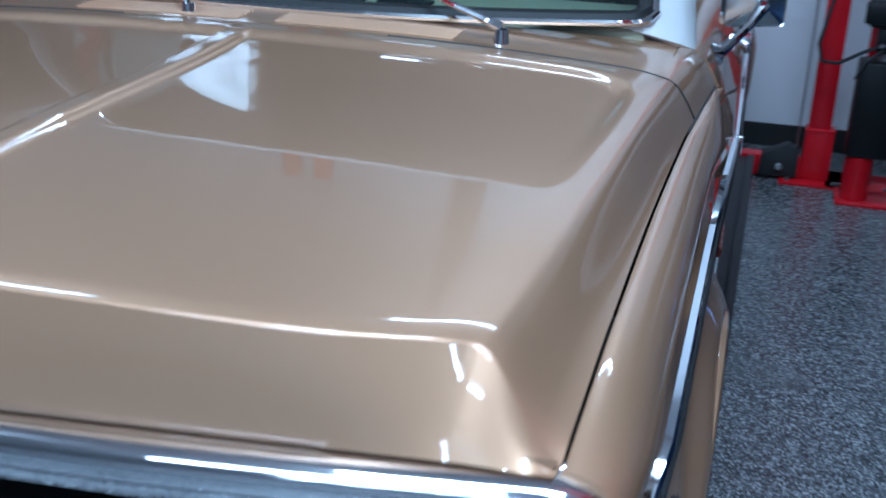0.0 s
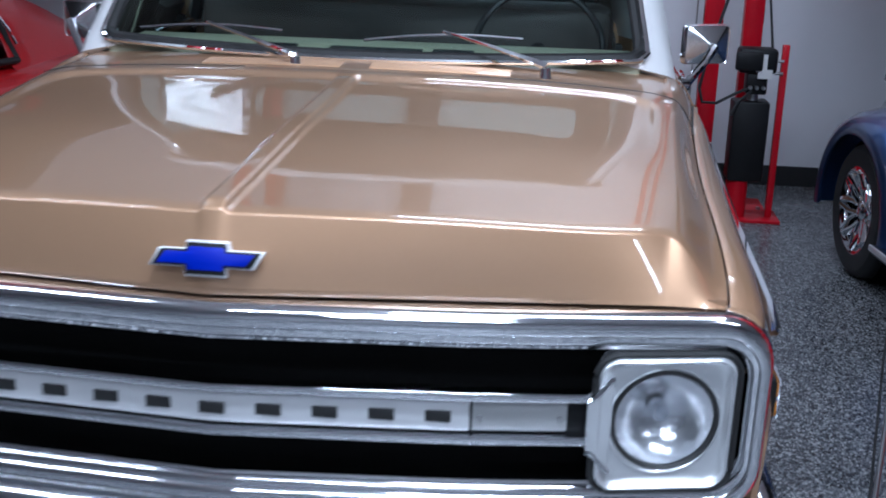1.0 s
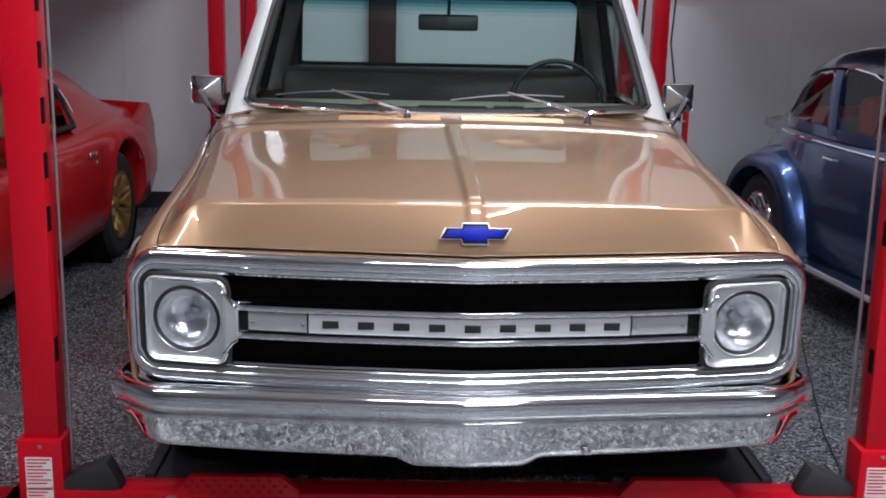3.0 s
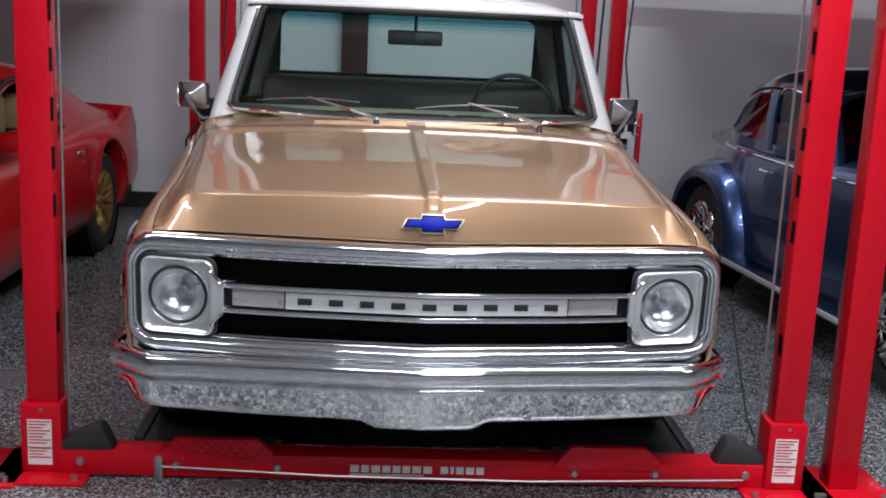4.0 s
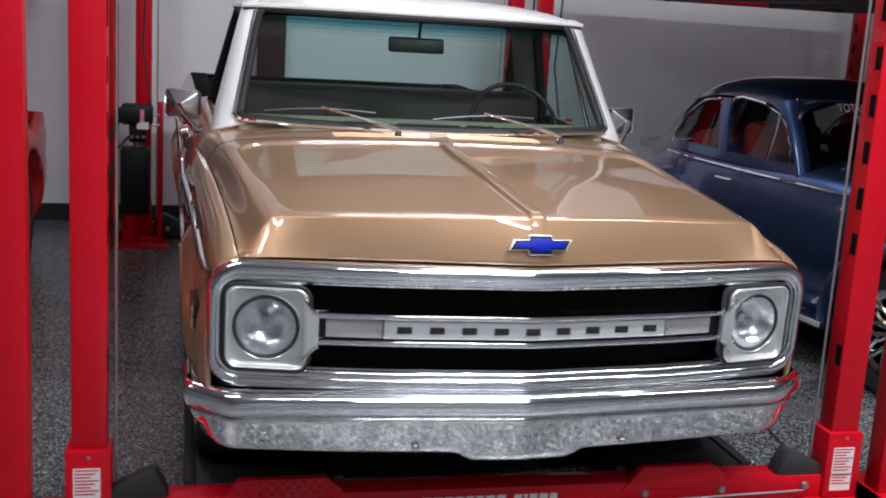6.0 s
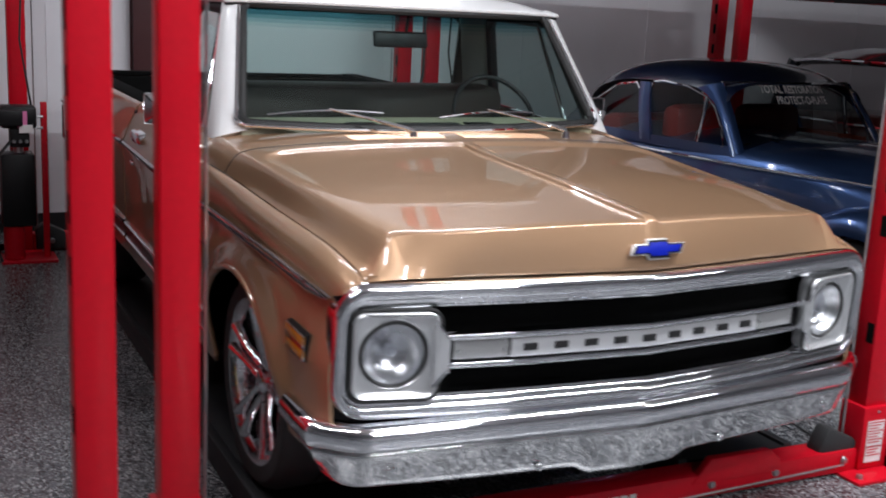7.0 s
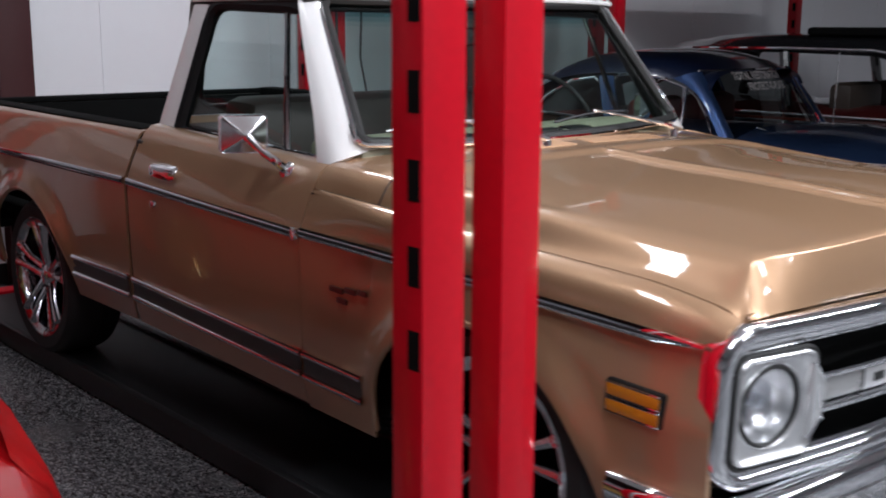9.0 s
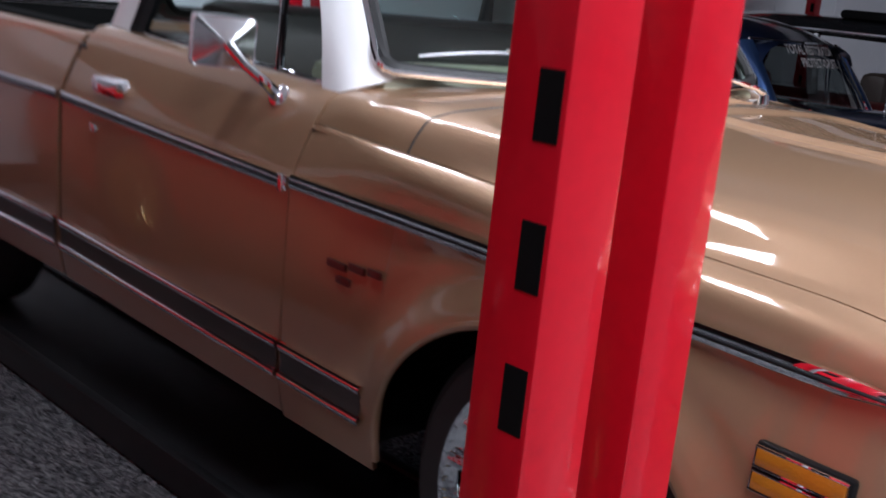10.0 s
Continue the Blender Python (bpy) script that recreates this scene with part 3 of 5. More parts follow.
    part("mirror_foot", lathe([(0.0, 0.03), (0.016, 0.028), (0.024, 0.018), (0.026, 0.006), (0.03, 0.0)], 16, pose(side * 0.905, 1.715, 1.01) @ pose(0, 0, 0, 0, 0, 0 if side > 0 else 180)), CHROME, m)
    face = rounded(0.15, 0.12, 0.014, 3)
    loops = []
    for k, y in ((1.0, 0.04), (1.0, 0.028), (0.96, 0.014), (0.93, 0.016), (0.6, 0.0), (0.2, -0.019), (0.03, -0.027)):
        loops.append([mm @ Vector((x * k, y, z * k)) for x, z in face])
    bm = frame_loft(loops)
    bm.verts.ensure_lookup_table()
    bm.faces.new([bm.verts[i] for i in range(len(face))])
    bmesh.ops.recalc_face_normals(bm, faces=bm.faces[:])
    part("mirror_head", bm, MIRRORBACK, m, "square chrome mirror head with pyramid back", sharp=20)
    return d


def bed_side(side):
    rows = []
    cy, cz, r = REAR_ARCH
    for y in columns(2.662, 4.60, 40, REAR_ARCH):
        low = arch_low(y, cy, cz, r, 0.315 if y < 4.1 else 0.36)
        z1 = 1.03
        tail = max(0.0, (y - 4.52) / 0.08) ** 2
        pts = []
        for w in steps(0, 1, 16):
            z = lerp(low, 0.99, w)
            pts.append((side_x(z) + swell(y, z, REAR_ARCH), z))
        pts += [(0.918, 1.012), (0.905, 1.026), (0.885, z1), (0.86, z1), (0.845, 1.022), (0.842, 1.0), (0.842, 0.62)]
        rows.append([(side * (x - 0.03 * tail), y, z) for x, z in pts])
    b = part("bed_side", surf(rows, flip=side > 0), GOLD, truck, "gold cargo bed side", thick=0.008, sharp=45)
    lip = [(side * (side_x(max(0.32, cz + r * math.sin(radians(a)))) + swell(cy + r * math.cos(radians(a)), cz + r * math.sin(radians(a)), REAR_ARCH) - 0.009), cy + r * math.cos(radians(a)), cz + r * math.sin(radians(a))) for a in range(4, 178, 6)]
    part("arch_lip", tube(lip, 0.011, 8), GOLD, b)
    part("trim_strip", strip(side, 2.668, 4.5, 0.851, 0.0), CHROME, b, "chrome side moulding")
    part("trim_inlay", strip(side, 2.67, 4.5, 0.851, 0.004, 0.0045), BLACK, b, "black inlay in the moulding")
    part("lower_trim", low_strip(side, 2.668, 3.17), INLAY, b, "dark ribbed lower moulding")
    for z in (0.482, 0.412):
        part("lower_trim_bead", strip(side, 2.668, 3.17, z, 0.004, 0.0095), CHROME, b)
    part("bed_liner", box(min(side * 0.79, side * 0.892), max(side * 0.79, side * 0.892), 2.70, 4.55, 0.62, 1.036, 0.004), DARK, b, "black bed liner")
    part("tail_lamp", box(-0.012, 0.012, -0.03, 0.03, -0.1, 0.1, 0.008, m=pose(side * 0.965, 4.575, 0.72)), DARK, b, "dark tail lamp")
    return b


for s in (-1, 1):
    front_fender(s)
    door(s)
    bed_side(s)

part("bed_floor", box(-0.84, 0.84, 2.7, 4.58, 0.52, 0.56, 0.004), DARK, truck, "black bed floor")
part("bed_front", box(-0.86, 0.86, 2.672, 2.70, 0.4, 1.02, 0.004), DARK, truck, "black bed front panel")
part("tailgate_liner", box(-0.84, 0.84, 4.535, 4.604, 1.003, 1.028, 0.004), DARK, truck, "black cap along the tailgate")
part("tailgate_lining", box(-0.835, 0.835, 4.535, 4.557, 0.5, 1.0, 0.003), DARK, truck, "black lining inside the tailgate")
part("tailgate", box(-0.84, 0.84, 4.56, 4.60, 0.5, 1.0, 0.008), GOLD, truck, "gold tailgate")
part("rear_bumper", box(-0.9, 0.9, 4.62, 4.70, 0.36, 0.5, 0.02), CHROME, truck, "chrome rear bumper")
part("chassis", box(-0.5, 0.5, 0.25, 4.5, 0.30, 0.5, 0.01), DARK, truck, "dark chassis frame")
part("rocker_floor", box(-0.9, 0.9, 1.29, 2.66, 0.33, 0.45, 0.01), DARK, truck, "dark cab underside")
part("firewall", box(-0.86, 0.86, 1.50, 1.54, 0.35, 1.04), DARK, truck, "dark firewall")
part("inner_fender", box(-0.70, 0.70, 0.20, 1.48, 0.4, 0.86), DARK, truck, "dark engine bay lining")
part("rear_underbody", box(-0.72, 0.72, 2.7, 4.5, 0.36, 0.52), DARK, truck, "dark bed underside")
part("cab_sill", box(-0.93, 0.93, 2.61, 2.668, 0.33, 1.0, 0.01), SEAM, truck, "dark gap between cab and bed")
part("door_jamb", box(-0.94, 0.94, 1.538, 1.562, 0.34, 0.98, 0.01), SEAM, truck, "dark door gap")

# ---- front end ----
def vee(x):
    """How far the grille sweeps back towards its ends."""
    return 0.004 + 0.07 * abs(x) / 0.92 + 0.036 * max(0.0, (abs(x) - 0.4) / 0.52) ** 1.3


def ring(w, h, r, cz, y, cx=0.0, follow=True, seg=8):
    pts = []
    for x, z in rounded(w, h, r, seg, cx, cz):
        pts.append((x, (vee(x) if follow else 0) + y, z))
    return pts


def dense(loop, gap=0.06):
    """Adds points along the long sides, so that the loop can bend."""
    out = []
    for a, b in zip(loop, loop[1:] + loop[:1]):
        n = max(1, int(abs(b[0] - a[0]) / gap))
        for k in range(n):
            x = lerp(a[0], b[0], k / n)
            out.append((x, lerp(a[1], b[1], k / n) - lerp(vee(a[0]), vee(b[0]), k / n) + vee(x), lerp(a[2], b[2], k / n)))
    return out



ZC, GW = 0.716, 1.882
profile = [(0.0, 0.055), (0.0, 0.018), (0.002, 0.009), (0.006, 0.002), (0.012, -0.003), (0.02, -0.006), (0.028, -0.006), (0.034, -0.003), (0.037, 0.002), (0.041, 0.003), (0.047, 0.004), (0.051, 0.008), (0.053, 0.014), (0.058, 0.016), (0.06, 0.024), (0.06, 0.1)]
loops = []
for inset, y in profile:
    loops.append(dense(ring(GW - 2 * inset * 0.72, 0.384 - 2.36 * inset, 0.098 - inset * 0.85, ZC + 0.002, y)))
bm = frame_loft(loops)
bmesh.ops.recalc_face_normals(bm, faces=bm.faces[:])
grille = part("grille", bm, CHROME, truck, "chrome grille surround with stepped edge", sharp=40)
rows = [[(x, vee(x) + 0.10, z) for x in steps(-0.9, 0.9, 31)] for z in (0.55, 0.88)]
part("grille_mesh", surf(rows), DARK, grille, "black grille recess", thick=0.02)


def bar(z0, z1, x0, x1, y0, depth, mat, name, label="", par=grille, n=25):
    rows = []
    for x in steps(x0, x1, n):
        b = vee(x) + y0
        rows.append([(x, b + depth, z0), (x, b + 0.002, z0), (x, b, lerp(z0, z1, 0.25)), (x, b, lerp(z0, z1, 0.75)), (x, b + 0.002, z1), (x, b + depth, z1)])
    bm = surf(rows)
    bmesh.ops.holes_fill(bm, edges=bm.edges[:], sides=0)
    bmesh.ops.recalc_face_normals(bm, faces=bm.faces[:])
    return part(name, bm, mat, par, label, sharp=50)


bar(0.747, 0.762, -0.65, 0.65, 0.004, 0.03, CHROME, "grille_bar", "polished chrome grille bar")
bar(0.667, 0.682, -0.65, 0.65, 0.004, 0.03, CHROME, "grille_bar", "polished chrome grille bar")
bar(0.682, 0.747, -0.635, 0.635, 0.026, 0.02, BLACK, "bar_recess", "black recess between the bars")
panel = bar(0.688, 0.741, -0.442, 0.436, 0.014, 0.012, DULL, "name_panel", "brushed silver panel with dark maker bars")
for k in range(9):
    cx = -0.383 + 0.0958 * k
    part("panel_bar", box(cx - 0.022, cx + 0.022, vee(cx) + 0.0112, vee(cx) + 0.0155, 0.7045, 0.7255, 0.001), INK, panel, "short black bar")
for x0, x1 in ((-0.607, -0.447), (0.441, 0.6)):
    lamp = bar(0.688, 0.741, x0, x1, 0.017, 0.012, LENS, "signal_lamp", "clear ribbed signal lamp", n=7)
    for cx in (x0 + 0.012, x1 - 0.012):
        part("lens_screw", lathe([(0.0, 0.003), (0.004, 0.003), (0.005, 0.0)], 10, pose(cx, vee(cx) + 0.017, 0.7115, 0, 0, -90)), WIRE, lamp)


def headlight(cx):
    """Satin bezel with rounded corners and a chrome bead, its tongue towards the bars, and a sealed-beam lamp."""
    cz, s = 0.713, 1 if cx > 0 else -1
    y = 0.084

    def at(x, dy):
        return y + dy + 0.2 * (abs(x) - 0.78)
    loops = []
    for w, h, r, dy in ((0.232, 0.246, 0.036, 0.05), (0.232, 0.246, 0.036, 0.004), (0.228, 0.242, 0.034, -0.004), (0.222, 0.236, 0.032, -0.007), (0.216, 0.23, 0.029, -0.005), (0.212, 0.226, 0.027, 0.001), (0.209, 0.223, 0.026, 0.003)):
        loops.append([(x, at(x, dy), z) for x, z in rounded(w, h, r, 8, cx, cz)])
    n = len(loops[0])
    circle = lambda rad, dy: [(cx + rad * math.cos(math.tau * (k + 0.5) / n), at(cx + rad * math.cos(math.tau * (k + 0.5) / n), dy), cz + rad * math.sin(math.tau * (k + 0.5) / n)) for k in range(n)]
    loops += [[(lerp(p[0], q[0], f), lerp(p[1], q[1], f) + 0.003 * math.sin(math.pi * f), lerp(p[2], q[2], f)) for p, q in zip(loops[-1], circle(0.0985, 0.012))] for f in (0.3, 0.65, 1.0)]
    loops += [circle(0.0965, 0.009), circle(0.0935, 0.011), circle(0.092, 0.016), circle(0.092, 0.05)]
    bm = frame_loft(loops)
    bmesh.ops.recalc_face_normals(bm, faces=bm.faces[:])
    hb = part("headlight", bm, SATIN, grille, "satin silver headlight bezel with round lamp", sharp=40)
    part("bezel_gap", tube([(x, at(x, 0.003), z) for x, z in rounded(0.242, 0.256, 0.04, 8, cx, cz)], 0.0055, 6, closed=True), SEAM, hb, "dark line round the bezel")
    aim = pose(cx, y + 0.014, cz, 0, 0, -90 + s * 9)
    part("lamp_ring", lathe([(0.0925, -0.01), (0.0925, 0.004), (0.0885, 0.008), (0.085, 0.004), (0.085, -0.01)], 40, aim), SEAM, hb, "dark retaining ring")
    part("reflector", lathe([(0.086, 0.0), (0.08, -0.02), (0.06, -0.045), (0.035, -0.058), (0.012, -0.062), (0.0, -0.062)], 40, aim), REFLECTOR, hb, "bright lamp reflector")
    part("bulb_shield", lathe([(0.0, -0.02), (0.014, -0.022), (0.018, -0.03), (0.016, -0.055)], 16, aim), CHROME, hb)
    part("headlight_glass", lathe([(0.0, 0.024), (0.03, 0.0215), (0.055, 0.015), (0.075, 0.007), (0.086, 0.0)], 40, aim), LAMPGLASS, hb, "domed clear headlight glass").visible_shadow = False
    # the tongue narrows in a curve from the bezel to the two bars
    top, low = [], []
    for k in range(9):
        f = k / 8
        x = lerp(0.674, 0.632, f)
        half = lerp(0.088, 0.0475, ease(f) ** 0.75)
        top.append((s * x, 0.7145 + half))
        low.append((s * x, 0.7145 - half))
    bm = prism(top + low[::-1], 0.03, 0.003)
    for v in bm.verts:
        v.co.y += 0.054 + 0.2 * (abs(v.co.x) - 0.66)
    part("bezel_tongue", bm, SATIN, hb)
    for dz in (-0.0475, 0.0475):
        part("tongue_edge", tube([(px, 0.055 + 0.2 * (abs(px) - 0.66), pz) for px, pz in (top if dz > 0 else low)], 0.004, 6), CHROME, hb)
    return hb


headlight(-0.776)
headlight(0.764)

# wraparound bumper: a bright rolled upper half and a plain valance with a drop in the middle
def bumper_y(x):
    a = abs(x)
    return 0.004 + 0.068 * a / 0.9 + (1.9 * (a - 0.85) ** 1.5 if a > 0.85 else 0)


xs = steps(-0.963, 0.963, 79)
path = [(-0.971, 0.36), (-0.971, 0.25), (-0.969, 0.15)] + [(x, bumper_y(x)) for x in xs] + [(0.969, 0.15), (0.971, 0.25), (0.971, 0.36)]


def low_edge(x):
    a = abs(x)
    return table(a, [(0.0, 0.306), (0.15, 0.306), (0.168, 0.312), (0.192, 0.327), (0.21, 0.331), (0.5, 0.334), (0.8, 0.344), (0.9, 0.35), (0.93, 0.356), (0.96, 0.372), (0.971, 0.395)])


rows, lower = [], []
for x, y in path:
    turn = 1 if x > 0 else -1
    out = []
    for d, z in ((0.07, 0.512), (0.02, 0.526), (0.0, 0.527), (-0.014, 0.522), (-0.024, 0.51), (-0.028, 0.494), (-0.026, 0.478), (-0.019, 0.465), (-0.008, 0.457), (0.004, 0.454), (0.012, 0.452)):
        out.append((d, z))
    le = low_edge(x)
    plate = [(0.012, 0.4535), (-0.003, 0.452), (-0.007, 0.448), (-0.008, 0.443)]
    for w in (0.1, 0.3, 0.55, 0.8, 0.95):
        plate.append((-0.008 + 0.03 * w, lerp(0.443, le, w)))
    plate += [(0.026, le), (0.04, le + 0.004), (0.045, le + 0.02)]
    side = ease((abs(x) - 0.87) / 0.095)
    rows.append([(x - turn * d * side, y + d * (1 - 0.75 * side), z) for d, z in out])
    if y < 0.3:
        lower.append([(x - turn * d * side, y + d * (1 - 0.75 * side), z) for d, z in plate])
bumper = part("front_bumper", surf(rows, flip=True), CHROME, truck, "polished chrome wraparound front bumper", thick=0.004, sharp=50)
part("valance", surf(lower, flip=True), VALANCE, bumper, "chrome lower half of the bumper with the floor's mirrored speckle painted in", thick=0.004, sharp=50)
for bx, bz in ((-0.78, 0.397), (0.785, 0.397), (-0.335, 0.443), (0.345, 0.443), (-0.33, 0.352), (0.33, 0.352)):
    part("bumper_bolt", lathe([(0.0, 0.008), (0.007, 0.007), (0.011, 0.004), (0.013, 0.0)], 14, pose(bx, bumper_y(bx) + 0.002, bz, 0, 0, -90)), CHROME, bumper, "round chrome bolt head")

# ---- cab ----
def roof_pt(u, v):
    """u across -1..1, v from front to rear 0..1."""
    x = 0.752 * u
    yf, yr = 1.735 + 0.075 * u * u, 2.545 - 0.03 * u * u
    y = lerp(yf, yr, v)
    a = 1 - abs(u) ** 3.2
    b = (1 - (1 - min(1.0, v / 0.3)) ** 2.4) * (1 - max(0.0, (v - 0.6) / 0.4) ** 2.2)
    return (x, y, lerp(1.548, 1.517, v) + 0.075 * max(0.0, a) ** 0.7 * (0.12 + 0.88 * b))


us = [-1, -0.985, -0.96, -0.92, -0.86, -0.78, -0.65, -0.5, -0.3, -0.1, 0.1, 0.3, 0.5, 0.65, 0.78, 0.86, 0.92, 0.96, 0.985, 1]
vs = [0, 0.008, 0.02, 0.045, 0.08, 0.13, 0.2, 0.28, 0.38, 0.5, 0.62, 0.72, 0.82, 0.9, 0.95, 0.98, 1]
roof = part("roof", surf([[roof_pt(u, v) for u in us] for v in vs]), WHITE, truck, "white painted cab roof", thick=0.018, sharp=50)
edge = [roof_pt(-1, v) for v in (1, 0.75, 0.5, 0.25)] + [roof_pt(u, 0) for u in us] + [roof_pt(1, v) for v in (0.25, 0.5, 0.75, 1)]
part("drip_rail", tube([(x * 1.008, y - 0.004, z - 0.008) for x, y, z in edge], 0.010, 8), WHITE, roof)
# a dark tube paints the shadow that the drip rail casts
part("drip_gutter", tube([(x * 1.003, y - 0.001, z - 0.021) for x, y, z in edge], 0.007, 6), SEAM, roof, "painted shadow line under the drip rail")
part("header_trim", tube([(x, y + 0.004, z - 0.023) for x, y, z in [roof_pt(u * 0.96, 0) for u in us]], 0.0085, 8), CHROME, roof, "chrome strip over the windscreen")
part("headliner", surf([[(x * 0.96, y, z - 0.03) for x, y, z in [roof_pt(u, v) for u in us]] for v in vs]), LINER, roof, "brown headliner", thick=0.006)


def loft4(name, a, b, mat, label="", n=6, bevel=0.008):
    bm = bmesh.new()
    rows = [[Vector(p).lerp(Vector(q), k / (n - 1)) for p, q in zip(a, b)] for k in range(n)]
    surf(rows, bm, close_u=True)
    bm.verts.ensure_lookup_table()
    bm.faces.new([bm.verts[i] for i in range(4)])
    bm.faces.new([bm.verts[4 * (n - 1) + i] for i in range(4)])
    bmesh.ops.recalc_face_normals(bm, faces=bm.faces[:])
    if bevel:
        es = [e for e in bm.edges if abs((e.verts[0].co - e.verts[1].co).normalized().z) > 0.5]
        bmesh.ops.bevel(bm, geom=es, offset=bevel, segments=2, profile=0.5, affect="EDGES")
    return part(name, bm, mat, truck, label)


def sided(s, pts):
    return [(s * x, y, z) for x, y, z in pts]


def screen(u, v, off=0.0):
    hw = lerp(0.79, 0.705, v)
    sag = 0.105 * u * u
    return (hw * u, lerp(1.435, 1.752, v) + sag * lerp(1.0, 0.7, v) + off, lerp(1.095, 1.535, v) + 0.012 * u * u * (1 - v))


def pillar_rows(s):
    """Outer skin from the windscreen's edge round to the door's vent window."""
    foot = [Vector(p) for p in ((0.70, 1.56, 1.085), (0.775, 1.55, 1.07), (0.832, 1.55, 1.05), (0.852, 1.565, 1.04), (0.851, 1.61, 1.032))]
    rows = [foot]
    for v in (0.12, 0.2, 0.35, 0.5, 0.65, 0.8, 0.9, 1.02):
        a, b = Vector(screen(0.985, v, 0.014)), Vector((lerp(0.846, 0.742, v), lerp(1.628, 1.862, v), lerp(1.09, 1.53, v)))
        rows.append([a.lerp(b, q) + Vector((0.011, -0.011, 0)) * math.sin(math.pi * q) * lerp(1.0, 0.5, v) for q in (0, 0.28, 0.55, 0.8, 1.0)])
    low = [p.lerp(q, 0.42) for p, q in zip(foot, rows[1])]
    low[0] = Vector(screen(0.955, 0.03, 0.016))
    rows.insert(1, low)
    return [[(s * p.x, p.y, p.z) for p in r] for r in rows]


for s in (-1, 1):
    part("windscreen_pillar", surf(pillar_rows(s), flip=s > 0), WHITE, truck, "white windscreen pillar flaring at its foot", thick=0.028, sharp=60)
    loft4("rear_pillar", sided(s, [(0.80, 2.545, 1.03), (0.852, 2.53, 1.03), (0.85, 2.655, 1.03), (0.74, 2.672, 1.03)]),
          sided(s, [(0.71, 2.41, 1.53), (0.752, 2.40, 1.53), (0.752, 2.50, 1.53), (0.64, 2.55, 1.53)]), WHITE, "white rear cab pillar")
    loft4("rear_corner", sided(s, [(0.835, 2.56, 0.4), (0.93, 2.61, 0.4), (0.93, 2.655, 0.4), (0.8, 2.66, 0.4)]),
          sided(s, [(0.80, 2.545, 1.05), (0.86, 2.60, 1.05), (0.85, 2.655, 1.05), (0.74, 2.672, 1.05)]), GOLD, "gold cab corner")

part("cab_back", box(-0.82, 0.82, 2.64, 2.668, 0.4, 1.075, 0.004), GOLD, truck, "gold cab rear wall")
rear = lambda x, z: (x, lerp(2.672, 2.552, (z - 1.03) / 0.5), z)
bm = bmesh.new()
outer, inner = rounded(1.46, 0.45, 0.04, 6, 0, 1.305), rounded(1.34, 0.375, 0.06, 6, 0, 1.295)
surf([[rear(*p) for p in outer], [rear(*p) for p in inner]], bm, close_u=True)
part("rear_window_frame", bm, LINER, truck, "dark rear window surround", thick=0.025)
bm = bmesh.new()
bm.faces.new([bm.verts.new(rear(*p)) for p in inner])
part("rear_window", bm, PANE, truck, "clear rear window", False).visible_shadow = False
part("rear_window_seal", tube([rear(*p) for p in inner], 0.010, 8, closed=True), SEAM, truck)

# windscreen: curved glass with a shade band, chrome lower moulding
us2 = steps(-1, 1, 25)
glass_part = part("windscreen", surf([[screen(u, v) for u in us2] for v in steps(0, 0.80, 8)]), SCREEN, truck, "green-tinted curved windscreen with dark shade band")
glass_part.visible_shadow = False
part("shade_band", surf([[screen(u, v) for u in us2] for v in steps(0.90, 1.0, 3)]), BAND, glass_part, "blue-green shade band").visible_shadow = False
for lo, hi, tint in ((0.80, 0.835, FADE_LOW), (0.835, 0.87, FADE_MID), (0.87, 0.90, FADE_HIGH)):
    part("shade_band_fade", surf([[screen(u, v) for u in us2] for v in (lo, hi)]), tint, glass_part).visible_shadow = False


def screen_edge(k):
    loop = [(u, 0.0) for u in steps(-0.96, 0.96, 25)] + [(0.985, 0.015), (1, 0.045)] + [(1, v) for v in steps(0.1, 0.95, 8)] + [(0.97, 1.0)] + [(u, 1.0) for u in steps(0.9, -0.9, 19)] + [(-0.97, 1.0)] + [(-1, v) for v in steps(0.95, 0.1, 8)] + [(-1, 0.045), (-0.985, 0.015)]
    return [screen(u * k, 0.5 + (v - 0.5) * k, -0.01) for u, v in loop]


part("windscreen_seal", tube(screen_edge(0.978), 0.017, 8, closed=True), SEAM, glass_part, "black windscreen seal")
part("windscreen_trim", tube([(x, y - 0.006, z) for x, y, z in screen_edge(1.006)], 0.009, 8, closed=True), CHROME, glass_part, "chrome windscreen trim")

for px in (-0.165, 0.512):
    pivot = Vector((px, 1.335, 1.106))
    tip = Vector((px - 0.29, 1.462, 1.172))
    arm = part("wiper", tube([pivot, pivot + Vector((-0.04, 0.006, 0.014)), lerp(pivot, tip, 0.55) + Vector((0, -0.008, 0.004)), tip], [0.011, 0.0085, 0.0055, 0.004], 8), CHROME, truck, "chrome wiper arm and blade")
    part("wiper_pivot", lathe([(0.0, 0.03), (0.013, 0.028), (0.017, 0.0)], 16, Matrix.Translation(pivot + Vector((0, 0, -0.03))) @ pose(0, 0, 0, 0, -90, 0)), CHROME, arm)
    part("wiper_blade", tube([(px - 0.51 + 0.44 * q, 1.452 + 0.105 * ((px - 0.51 + 0.44 * q) / 0.79) ** 2, 1.14 + 0.016 * q + 0.014 * math.sin(math.pi * q)) for q in steps(0, 1, 9)], 0.0045, 6), CHROME, arm)

